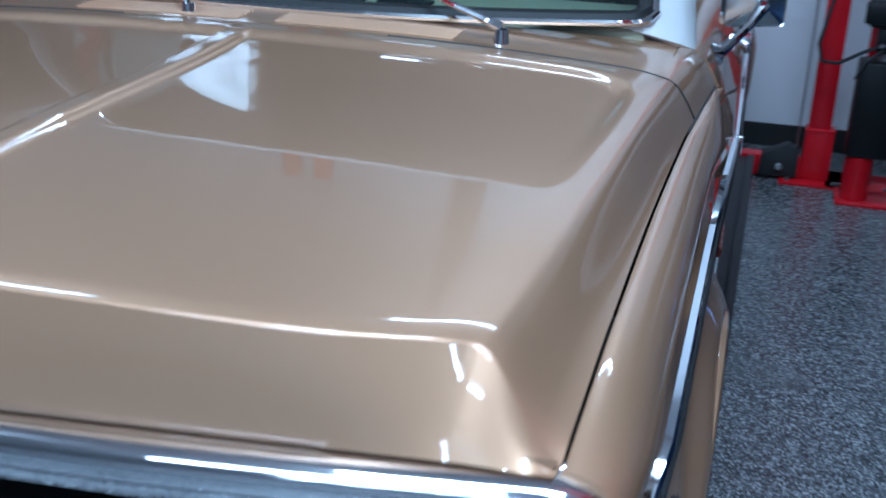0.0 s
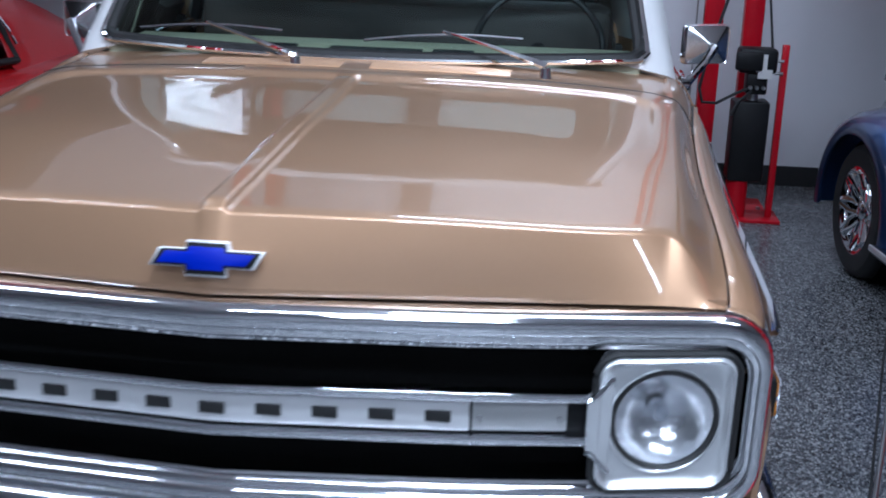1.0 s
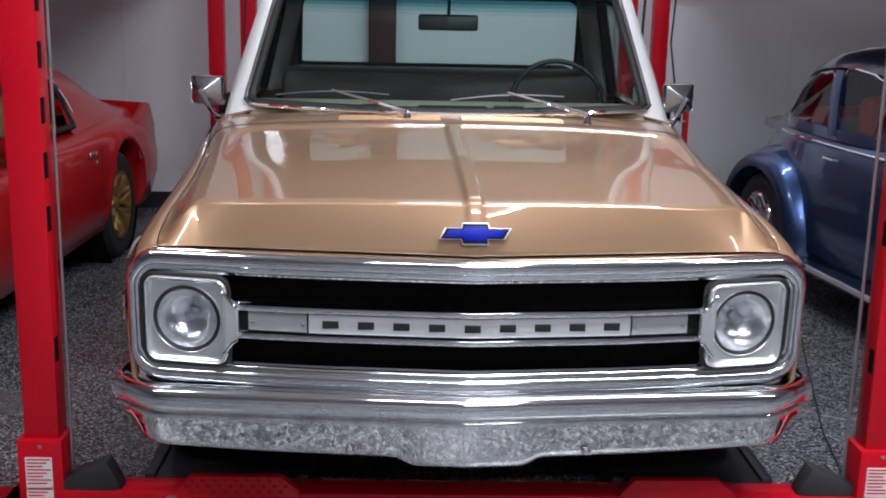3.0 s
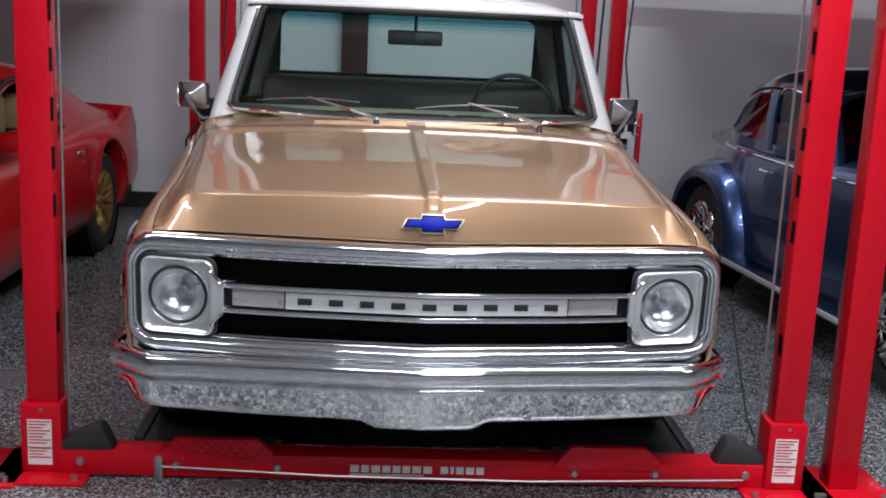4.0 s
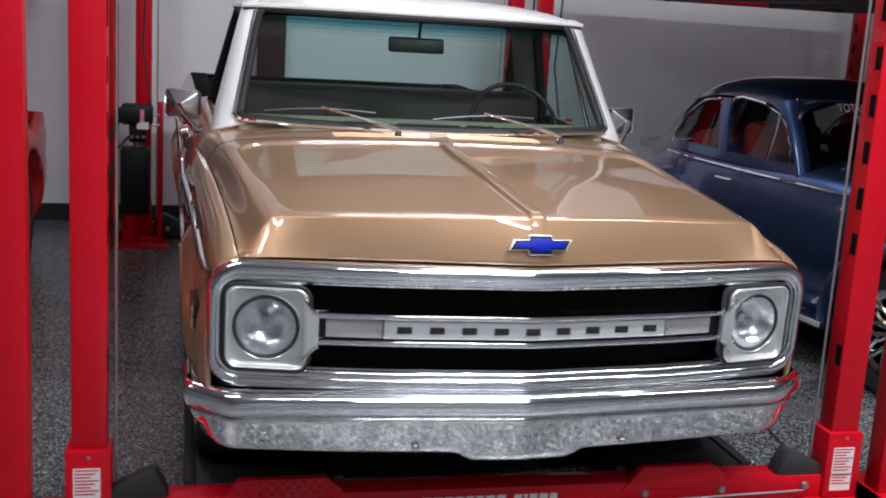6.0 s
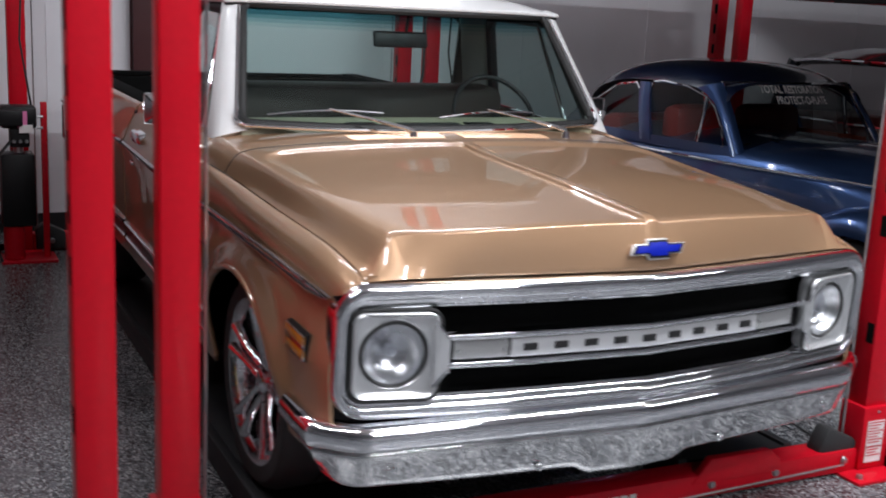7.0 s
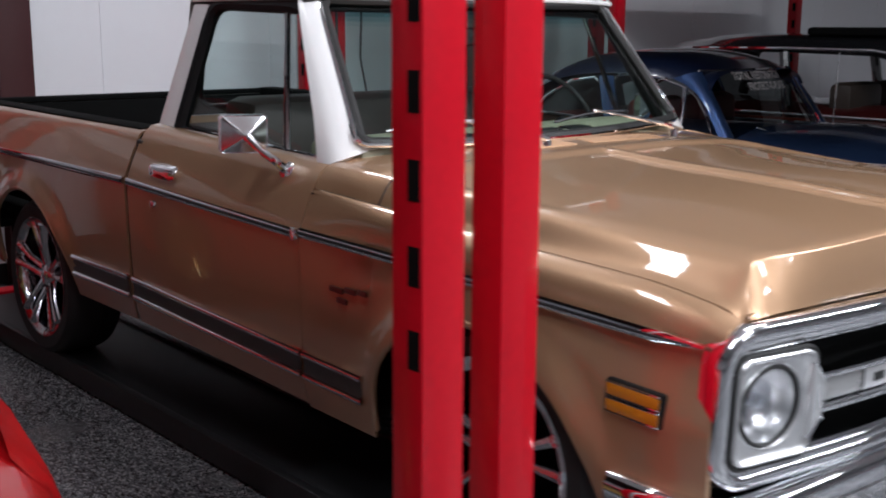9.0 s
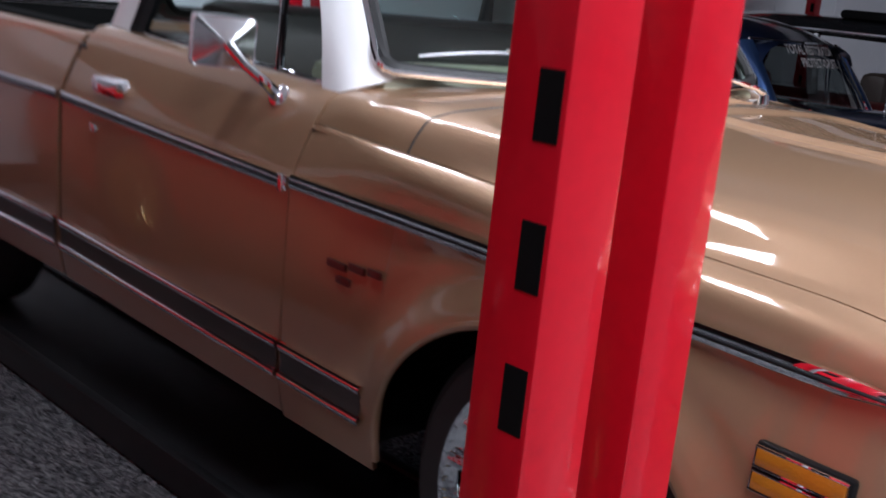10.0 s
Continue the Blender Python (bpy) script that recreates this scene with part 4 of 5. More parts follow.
# ---- inside the cab ----
dash = part("dashboard", box(-0.78, 0.78, 1.52, 1.80, 0.9, 1.096, 0.03), DASH, truck, "tan padded dashboard")
part("defroster_grille", box(-0.12, 0.15, 1.545, 1.6, 1.092, 1.101, 0.003), SEAM, dash)
for vx in (-0.28, 0.24):
    part("dash_vent", box(vx - 0.06, vx + 0.06, 1.54, 1.6, 1.092, 1.103, 0.004), BLACK, dash)
seat = part("bench_seat", box(-0.72, 0.72, 2.2, 2.42, 0.7, 1.172, 0.05), VINYL, truck, "dark brown vinyl bench seat")
part("seat_cushion", box(-0.72, 0.72, 1.95, 2.4, 0.55, 0.78, 0.05), VINYL, seat)
part("rear_shelf", box(-0.74, 0.74, 2.42, 2.64, 0.7, 1.05, 0.01), VINYL, truck, "dark trim behind the seat")
wheel_m = pose(0.478, 1.86, 1.072, 62, 0, 0)
steer = part("steering_wheel", tube([wheel_m @ Vector((0.2 * math.cos(a), 0.2 * math.sin(a), 0)) for a in [math.tau * k / 36 for k in range(36)]], 0.011, 8, closed=True), BLACK, truck, "thin black steering wheel")
for a in (0, 180, 270):
    part("spoke", tube([wheel_m @ Vector((0, 0, -0.02)), wheel_m @ Vector((0.2 * math.cos(radians(a)), 0.2 * math.sin(radians(a)), 0))], 0.008, 6), BLACK, steer)
part("steering_column", tube([wheel_m @ Vector((0, 0, -0.0)), (0.455, 1.62, 0.96)], 0.03, 12), BLACK, steer)
mirror = part("rear_view_mirror", box(-0.125, 0.125, -0.012, 0.012, -0.033, 0.033, 0.011, m=pose(0.005, 1.83, 1.41, -8, 0, 0)), BLACK, truck, "oval inside rear-view mirror")
part("mirror_stem", tube([(0.005, 1.825, 1.44), (0.005, 1.80, 1.535)], 0.007, 8), BLACK, mirror)


def wheel(name, cx, cy, cz, tyre_r, parent, rim_mat=CHROME, width=0.25, rim_r=0.262, spokes=5, group=""):
    """Tyre, dished rim and split spokes; the face looks along +x or -x by the sign of cx."""
    s = 1 if cx > 0 else -1
    m = pose(cx, cy, cz) @ (pose(0, 0, 0) if s > 0 else pose(0, 0, 0, 0, 0, 180))
    h = width / 2
    tyre = [(rim_r - 0.004, -h + 0.01), (rim_r + 0.02, -h), (tyre_r - 0.03, -h), (tyre_r - 0.008, -h + 0.018), (tyre_r, -h + 0.04), (tyre_r, -0.02), (tyre_r - 0.006, -0.016), (tyre_r - 0.006, -0.008), (tyre_r, -0.004), (tyre_r, h - 0.04), (tyre_r - 0.008, h - 0.018), (tyre_r - 0.03, h), (rim_r + 0.02, h), (rim_r - 0.004, h - 0.01)]
    w = part(name, lathe(tyre, 56, m), RUBBER, parent, "black tyre on a bright rim")
    rim = part("rim", lathe([(rim_r - 0.006, -h + 0.01), (rim_r - 0.03, -h + 0.03), (rim_r - 0.045, h - 0.06), (rim_r - 0.032, h - 0.018), (rim_r - 0.008, h - 0.004), (rim_r + 0.004, h - 0.002), (rim_r + 0.004, h - 0.012)], 56, m), rim_mat, w, "polished rim")
    part("brake_drum", lathe([(0.0, -0.03), (0.15, -0.03), (0.16, -0.04), (0.16, -h)], 32, m), DARK, rim)
    for k in range(spokes):
        turn = m @ pose(0, 0, 0, 360 * k / spokes, 0, 0)
        for d in (-1, 1):
            a, b = (h - 0.055, d * 0.022, 0.05), (h - 0.02, d * (0.045 if spokes < 8 else 0.012), rim_r - 0.02)
            part("spoke", tube([turn @ Vector(a), turn @ Vector((h - 0.03, d * 0.026, rim_r * 0.55)), turn @ Vector(b)], [0.026, 0.019, 0.027], 10, flat=0.8), rim_mat, rim)
    part("hub_cap", lathe([(0.0, h - 0.022), (0.03, h - 0.024), (0.045, h - 0.034), (0.055, h - 0.055), (0.06, h - 0.09)], 24, m), rim_mat, rim, "domed hub cap")
    return w


for s in (-1, 1):
    wheel("front_wheel", s * 0.825, 0.77, 0.405, 0.345, truck, RIMCHROME)
    wheel("rear_wheel", s * 0.825, 3.60, 0.315, 0.345, truck, RIMCHROME)


# the bed runs slightly down towards its tail
for ob in truck.children_recursive:
    for v in ob.data.vertices:
        back = max(0.0, v.co.y - 2.66)
        v.co.y -= 0.035 * back
        v.co.z -= 0.028 * back

# the cab's upper half leans back and inwards from the belt line
for ob in truck.children_recursive:
    if not ob.name.startswith("mirror"):
        for v in ob.data.vertices:
            if v.co.z > 1.1 and v.co.y > 1.3:
                w = (v.co.z - 1.1) / 0.44
                v.co = Vector((v.co.x * (1 - (0.0 if v.co.x > 0 else 0.024) * w), v.co.y + w * lerp(0.067, 0.05, max(0.0, min(1.0, (v.co.y - 1.75) / 0.75))), v.co.z - 0.006 * w))

# ---- four-post lifts ----
LIFT = pose(0, 0.0, 0, 0, 0, -1.1)


def post(x, y, face, tall=3.3, slots=True, group="lift posts"):
    """A folded steel column with lock slots in the side that faces its lift (face: -1 or 1)."""
    p = thing("lift_post", LIFT @ pose(x, y, 0), "red powder-coated steel car lift post with lock slots", "lift post", group)
    bm = box(-0.0525, 0.0525, -0.045, 0.045, 0.012, tall, 0.006)
    part("column", bm, RED, p)
    part("base_plate", box(-0.16, 0.16, -0.16, 0.16, 0.0, 0.012, 0.002), RED, p, "red base plate on the floor")
    for bx, by in ((-0.12, -0.12), (0.12, -0.12)):
        part("anchor_bolt", lathe([(0.0, 0.014), (0.012, 0.014), (0.013, 0.0)], 6, pose(bx, by, 0.012, 0, -90, 0)), WIRE, p)
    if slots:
        # slots are not cut: near-black plates paint the shade inside them
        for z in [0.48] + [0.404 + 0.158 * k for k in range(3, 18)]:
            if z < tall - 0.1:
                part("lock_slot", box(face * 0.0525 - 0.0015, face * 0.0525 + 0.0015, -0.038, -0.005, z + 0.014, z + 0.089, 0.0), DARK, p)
    return p


def bars(parent, w, rows, z0, y, mat):
    """Lines of writing too small to read, as bars."""
    for k, (l, n) in enumerate(rows):
        part("print_line", box(-w / 2, -w / 2 + w * l, y - 0.001, y, z0 - 0.008 * k - n, z0 - 0.008 * k, 0), mat, parent)


FY, RY = 0.335, 4.8
A, B, C, D = -1.281, -1.504, 1.29, 1.51
for x, y, f in ((A, FY + 0.024, 1), (B, FY, -1), (C, FY, -1), (D, FY, 1), (-1.281, RY, 1), (-1.496, RY, -1), (1.283, RY, -1), (1.5, RY, 1)):
    post(x, y, f)
for x, f in ((4.05, -1), (4.295, 1), (6.9, -1), (-3.87, 1)):
    post(x, RY, f)
    post(x, FY, f)


def carriage(x, side):
    """The sleeve that rides on a post and carries the cross beam's end."""
    c = thing("lift_carriage", LIFT @ pose(x, FY + (0.02 if x < 0 else 0), 0), "red lift carriage sleeve with white warning label", "lift part", "lift carriages")
    part("sleeve", box(-0.07, 0.066, -0.062, 0.058, 0.013, 0.255, 0.006), RED, c)
    part("rivet", lathe([(0, 0.004), (0.005, 0.003), (0.006, 0)], 10, pose(0.0, -0.062, 0.235, 0, 0, -90)), WIRE, c)
    for z0, z1 in ((0.115, 0.205), (0.06, 0.11)):
        lab = part("warning_label", box(-0.046, 0.034, -0.0645, -0.062, z0 - 0.02, z1 - 0.004, 0), PAPER, c, "white warning label")
        for k in range(int((z1 - z0) / 0.011)):
            part("print_line", box(-0.042, 0.03 - 0.012 * (k % 3), -0.0655, -0.0645, z1 - 0.012 - 0.011 * k, z1 - 0.008 - 0.011 * k), RED, lab, "red line of fine print")
    return c


carriage(A, 1)
carriage(C, -1)

# cross beam between the carriages, with wheel stops, bolts, a hoist wire and painted lettering as bars
beam = thing("cross_beam", LIFT @ pose(0, FY, 0), "red lift cross beam lying on the floor with white lettering", "lift beam")
part("beam", box(-1.22, 1.22, -0.05, 0.06, 0.008, 0.094, 0.006), RED, beam)
cx = -0.235
for w in (0.03, 0.027, 0.03, 0.028, 0.026, 0.026, 0.03, 0.03, 0.0, 0.026, 0.012, 0.026, 0.028, 0.026):
    if w:
        part("letter_bar", box(cx, cx + w, -0.0515, -0.0498, 0.04, 0.066), PAPER, beam, "white painted bar")
        cx += w + 0.008
    else:
        cx += 0.022
part("print_line", box(-0.235, 0.02, -0.0512, -0.0498, 0.029, 0.034), PAPER, beam)


def wheel_stop(x0, x1, studs):
    w = thing("wheel_stop", LIFT @ pose(0, FY, 0), "red steel wheel stop plate at the runway end", "wheel stop", "wheel stops")
    prof = [(x0, 0.064), (x0 + 0.075, 0.15), (x1 - 0.055, 0.15), (x1, 0.105), (x1, 0.064)]
    part("plate", prism(prof, 0.03, 0.003, pose(0, -0.056, 0)), RED, w)
    if studs:
        for i in range(10):
            for j in range(4):
                x, z = x0 + 0.06 + i * 0.034 + (0.017 if j % 2 else 0), 0.08 + j * 0.019
                if x0 + (z - 0.064) * 0.9 + 0.01 < x < x1 - 0.03:
                    part("tread_stud", lathe([(0, 0.006), (0.004, 0.0045), (0.0065, 0)], 8, pose(x, -0.056, z, 0, 0, -90)), RED, w)


wheel_stop(-0.905, -0.5, True)
wheel_stop(0.455, 0.845, False)
for bx, bz in ((-0.83, 0.048), (-0.485, 0.05), (0.545, 0.052), (0.83, 0.056)):
    part("bolt", lathe([(0, 0.01), (0.011, 0.009), (0.015, 0.002), (0.016, 0)], 12, pose(bx, -0.05, bz, 0, 0, -90)), WIRE, beam, "grey bolt head")
part("bracket", box(-0.9, -0.872, -0.07, -0.05, 0.0, 0.085, 0.004), WIRE, beam, "grey steel bracket")
part("hoist_wire", tube([(-0.88, -0.066, 0.052), (-0.3, -0.068, 0.031), (0.4, -0.068, 0.026), (1.14, -0.066, 0.047)], 0.004, 6), WIRE, beam, "thin steel wire")
for s in (-1, 1):
    part("pulley_guard", box(-0.085, 0.085, -0.03, 0.05, -0.05, 0.06, 0.02, m=pose(s * 1.135, -0.01, 0.10, 0, s * 25, 0)), RUBBER, beam, "black rubber corner block")
    part("guard_bolt", lathe([(0, 0.01), (0.012, 0.009), (0.016, 0)], 12, pose(s * 1.15, -0.055, 0.06, 0, 0, -90)), WIRE, beam)
    w = thing("hoist_cable", LIFT @ pose(s * 1.205, FY + 0.02, 0), "thin vertical steel hoist cable beside the post", "cable", "hoist cables")
    part("cable", tube([(0, 0, 0.09), (0, 0, 3.2)], 0.005, 6), WIRE, w)

rear_beam = thing("rear_cross_beam", LIFT @ pose(0, RY, 0), "red rear lift cross beam lying on the floor", "lift beam")
part("beam", box(-1.22, 1.22, -0.06, 0.05, 0.008, 0.11, 0.006), RED, rear_beam)
for s in (-1, 1):
    guard = part("pulley_guard", prism([(s * x, z) for x, z in ((1.02, 0.016), (1.205, 0.016), (1.205, 0.15), (1.15, 0.185), (1.03, 0.125))], 0.09, 0.008, pose(0, -0.09, 0)), RUBBER, rear_beam, "black rubber pulley guard")
    part("guard_bolt", lathe([(0, 0.012), (0.014, 0.01), (0.018, 0)], 12, pose(s * 1.115, -0.135, 0.08, 0, 0, -90)), WIRE, guard)
    c = thing("lift_carriage", LIFT @ pose(s * 1.29, RY, 0), "red lift carriage sleeve on a rear post", "lift part", "lift carriages")
    part("sleeve", box(-0.068, 0.066, -0.062, 0.058, 0.013, 0.265, 0.006), RED, c)
    part("sleeve_lip", box(-0.07, 0.068, -0.064, 0.06, 0.25, 0.262, 0.003), RED, c)
    w = thing("hoist_cable", LIFT @ pose(s * 1.19, RY - 0.02, 0), "thin vertical steel hoist cable beside the post", "cable", "hoist cables")
    part("cable", tube([(0, 0, 0.11), (0, 0, 3.2)], 0.005, 6), WIRE, w)


def runway(x0, x1, y0, y1, z, label, group):
    r = thing("lift_runway", LIFT @ pose((x0 + x1) / 2, 0, z), label, "lift runway", group)
    w = (x1 - x0) / 2
    part("deck", box(-w, w, y0, y1, -0.008, 0.0, 0.002), STEEL, r)
    for s in (-1, 1):
        part("side_channel", box(s * w - 0.018, s * w + 0.018, y0, y1, -0.085, 0.012, 0.004), STEEL, r)
    for k in range(9):
        y = lerp(y0 + 0.1, y1 - 0.1, k / 8)
        part("cross_rib", box(-w, w, y - 0.02, y + 0.02, -0.07, -0.008, 0), STEEL, r)


LOW = "dark steel lift runway lowered to the floor"
runway(-0.98, -0.5, FY + 0.06, RY - 0.06, 0.094, LOW, "lowered runways")
runway(0.5, 0.98, FY + 0.06, RY - 0.06, 0.094, LOW, "lowered runways")
HIGH = "dark steel lift runway raised overhead"
UP = 1.905
# the set at x -2.69 is unseen, added to shade the left aisle
for x in (-2.69, 2.82, 5.63):
    runway(x - 0.95, x - 0.42, FY + 0.06, RY - 0.06, UP, HIGH, "raised runways")
    runway(x + 0.42, x + 0.95, FY + 0.06, RY - 0.06, UP, HIGH, "raised runways")
    tray = thing("drip_tray", LIFT @ pose(x, 0, UP - 0.05), "dark steel tray added between raised runways to shade the bay below", "tray", "drip trays")
    part("pan", box(-0.42, 0.42, FY + 0.1, RY - 0.1, -0.004, 0.004, 0.001), STEEL, tray)
    for y in (FY, RY):
        b = thing("raised_cross_beam", LIFT @ pose(x, y, UP - 0.1), "red lift cross beam raised overhead", "lift beam", "raised beams")
        part("beam", box(-1.19, 1.19, -0.05, 0.05, 0.02, 0.12, 0.006), RED, b)


def power_unit(x, y, paper, hoses):
    """Hydraulic pump on a rear post, with a black tank, motor, red guard rail and cables."""
    p = thing("hydraulic_power_unit", LIFT @ pose(x, y, 0) @ Matrix.Diagonal((1, 1, 0.94, 1)), "black hydraulic pump unit with tank, paper labels and cables", "pump", "pump units")
    part("motor", box(-0.1, 0.1, -0.1, 0.06, 0.86, 1.0, 0.02), BLACK, p)
    part("switch_box", box(-0.12, 0.02, -0.13, -0.09, 0.88, 0.98, 0.008), BLACK, p)
    part("label", box(-0.01, 0.045, -0.106, -0.1, 0.87, 0.97), paper, p, "paper label on the motor")
    part("label", box(0.0, 0.075, -0.108, -0.1, 0.835, 0.885), PAPER, p, "white paper label")
    part("valve_block", box(-0.05, 0.06, -0.08, 0.03, 0.74, 0.86, 0.01), BLACK, p)
    part("pedestal", lathe([(0.0, 0.245), (0.055, 0.24), (0.06, 0.2), (0.06, 0.02)], 20, pose(-0.04, -0.03, 0, 0, -90, 0)), RED, p, "red round pedestal under the tank")
    part("tank", box(-0.105, 0.085, -0.1, 0.08, 0.235, 0.7, 0.014), BLACK, p, "tall black oil tank")
    part("tank_neck", lathe([(0.03, 0.70), (0.03, 0.76), (0.05, 0.76)], 16, pose(0, 0, 0, 0, -90, 0)), WIRE, p)
    part("guard_rail", box(0.13, 0.165, -0.03, 0.01, 0.0, 1.02, 0.004), RED, p, "red upright guard rail")
    part("guard_foot", box(-0.12, 0.2, -0.13, 0.12, 0.0, 0.018, 0.004), RED, p)
    for z in (0.86, 0.93):
        part("guard_bolt", lathe([(0, 0.04), (0.008, 0.04), (0.009, 0.0)], 8, pose(0.1, -0.04, z)), WIRE, p)
    for k in range(3):
        part("fitting", lathe([(0.0, 0.03), (0.008, 0.03), (0.011, 0.02), (0.011, 0.0)], 8, pose(-0.03 + 0.035 * k, -0.08, 0.78, 0, 0, -90)), WIRE, p)
    for line in hoses:
        part("hose", tube(line, 0.009, 7), RUBBER, p, "black hose")
    part("power_cable", tube([(0.08, 0, 0.99), (0.03, 0.05, 1.4), (0.06, 0.06, 2.0), (0.1, 0.08, 3.0)], 0.007, 6), RUBBER, p, "black cable going up")


cable = thing("floor_cable", pose(0, 0, 0), "thin black cable lying on the speckled floor", "cable")
part("cable", tube([(1.34, 0.6, 0.004), (1.42, 1.0, 0.004), (1.5, 1.28, 0.004), (1.66, 1.83, 0.004), (1.81, 2.34, 0.004), (1.95, 2.8, 0.004)], 0.004, 6), RUBBER, cable)
power_unit(-1.31, RY - 0.27, PINK, [
    [(-0.1, -0.08, 0.9), (-0.2, -0.12, 0.7), (-0.22, -0.1, 0.35), (-0.15, -0.1, 0.05), (-0.25, -0.15, 0.015), (-0.4, -0.1, 0.015)],
    [(-0.05, -0.09, 0.78), (-0.12, -0.13, 0.7), (-0.17, -0.13, 0.5), (-0.16, -0.14, 0.2), (-0.12, -0.15, 0.03), (-0.2, -0.2, 0.012), (-0.27, -0.16, 0.06), (-0.26, -0.12, 0.3)]])
power_unit(1.5, RY - 0.28, PAPER, [
    [(-0.03, -0.09, 0.78), (-0.1, -0.11, 0.75), (-0.2, -0.1, 0.685), (-0.27, -0.05, 0.68), (-0.29, -0.04, 0.76), (-0.26, -0.04, 0.95), (-0.18, 0.0, 1.25), (-0.15, 0.06, 1.9), (-0.14, 0.08, 3.0)],
    [(-0.02, -0.09, 0.76), (-0.09, -0.12, 0.7), (-0.12, -0.12, 0.62)]])


def lettering(words):
    """Flat capitals of the built-in font, one unit high."""
    curve = bpy.data.curves.new("lettering", "FONT")
    curve.body, curve.size, curve.offset, curve.resolution_u = words, 1.4, 0.03, 3
    ob = bpy.data.objects.new("lettering", curve)
    scene.collection.objects.link(ob)
    me = bpy.data.meshes.new_from_object(ob.evaluated_get(bpy.context.evaluated_depsgraph_get()))
    bpy.data.objects.remove(ob)
    bpy.data.curves.remove(curve)
    bm = bmesh.new()
    bm.from_mesh(me)
    bpy.data.meshes.remove(me)
    return bm


# ---- neighbouring cars ----
def body_shell(name, sections, mat, parent, label="", flip=False, thick=0.0, cap=True):
    """A body lofted through half sections (y, [(x, z), ...]) from floor to middle, mirrored."""
    rows = []
    for y, half in sections:
        rows.append([(x, y, z) for x, z in half] + [(-x, y, z) for x, z in reversed(half)])
    bm = surf(rows)
    if cap:
        bm.verts.ensure_lookup_table()
        n = len(rows[0])
        for r in (0, len(rows) - 1):
            bm.faces.new([bm.verts[r * n + k] for k in range(n)])
    bmesh.ops.remove_doubles(bm, verts=bm.verts[:], dist=1e-5)
    bmesh.ops.recalc_face_normals(bm, faces=bm.faces[:])
    return part(name, bm, mat, parent, label, sharp=50)


def smooth_sections(keys, n):
    """Sections between key sections, eased so that the skin has no kinks."""
    out = []
    ys = steps(keys[0][0], keys[-1][0], n)
    for y in ys:
        i = max(k for k in range(len(keys) - 1) if keys[k][0] <= y + 1e-9)
        a, b = keys[i], keys[i + 1]
        before, after = keys[max(0, i - 1)], keys[min(len(keys) - 1, i + 2)]
        t = (y - a[0]) / (b[0] - a[0])
        pts = []
        for p0, p1, p2, p3 in zip(before[1], a[1], b[1], after[1]):
            pts.append(tuple(0.5 * (2 * q1 + (q2 - q0) * t + (2 * q0 - 5 * q1 + 4 * q2 - q3) * t * t + (3 * q1 - q0 - 3 * q2 + q3) * t ** 3) for q0, q1, q2, q3 in zip(p0, p1, p2, p3)))
        out.append((y, pts))
    return out


# -- blue rounded saloon, nose towards the room --
beetle = thing("compact_car", pose(2.98, 0.58, 0, 0, 0, 6.0), "blue rounded vintage compact car parked under the raised lift", "car")
HB = 1.4


def cabin_z(y):
    return table(y, [(1.55, 0.93), (1.7, 1.12), (1.8, 1.3), (1.95, 1.355), (2.2, HB), (2.45, HB), (2.75, HB - 0.04), (3.05, HB - 0.17), (3.3, HB - 0.35), (3.55, 0.84), (3.75, 0.62), (3.88, 0.45)])


keys = []
for y, w, belt in ((0.25, 0.30, 0.62), (0.45, 0.42, 0.74), (0.8, 0.55, 0.86), (1.2, 0.64, 0.92), (1.6, 0.68, 0.93), (2.1, 0.69, 0.93), (2.6, 0.68, 0.92), (3.0, 0.62, 0.90), (3.4, 0.52, 0.82), (3.75, 0.38, 0.66), (3.98, 0.22, 0.45)):
    mid = belt + 0.03 if y < 1.3 else belt + 0.02
    keys.append((y, [(w - 0.06, 0.22), (w, 0.28), (w + 0.015, 0.5), (w, belt - 0.08), (w - 0.04, belt - 0.01), (w * 0.6, mid + 0.03), (w * 0.25, mid + 0.05), (0, mid + 0.055)]))
shell = body_shell("body", smooth_sections(keys, 40), BLUE, beetle, "blue metallic lower body")
keys = []
for y in steps(1.8, 3.05, 9):
    z, w = cabin_z(y), table(y, [(1.18, 0.62), (1.6, 0.62), (2.2, 0.64), (2.8, 0.6), (3.2, 0.5), (3.75, 0.36)])
    b = 0.88
    t = max(0.02, z - b)
    keys.append((y, [(w - 0.055, b + 0.74 * t), (w - 0.08, b + 0.81 * t), (w - 0.12, b + 0.88 * t), (w - 0.2, b + 0.935 * t), (w * 0.52, b + 0.97 * t), (w * 0.25, b + 0.995 * t), (0, b + t)]))
body_shell("roof", smooth_sections(keys, 24), SHADEDBLUE, beetle, "blue roof with shade put into its colour", cap=False)
keys = []
for y in steps(3.03, 3.75, 6):
    z, w = cabin_z(y), table(y, [(2.8, 0.6), (3.2, 0.5), (3.75, 0.36)])
    b = 0.86
    t = max(0.02, z - b)
    keys.append((y, [(w + 0.03, b - 0.04), (w + 0.02, b + 0.02), (w, b + 0.35 * t), (w - 0.05, b + 0.7 * t), (w - 0.12, b + 0.88 * t), (w * 0.52, b + 0.965 * t), (w * 0.25, b + 0.995 * t), (0, b + t)]))
body_shell("tail_panel", smooth_sections(keys, 14), SHADEDBLUE, beetle, "blue rear panel with shade put into its colour", cap=False)


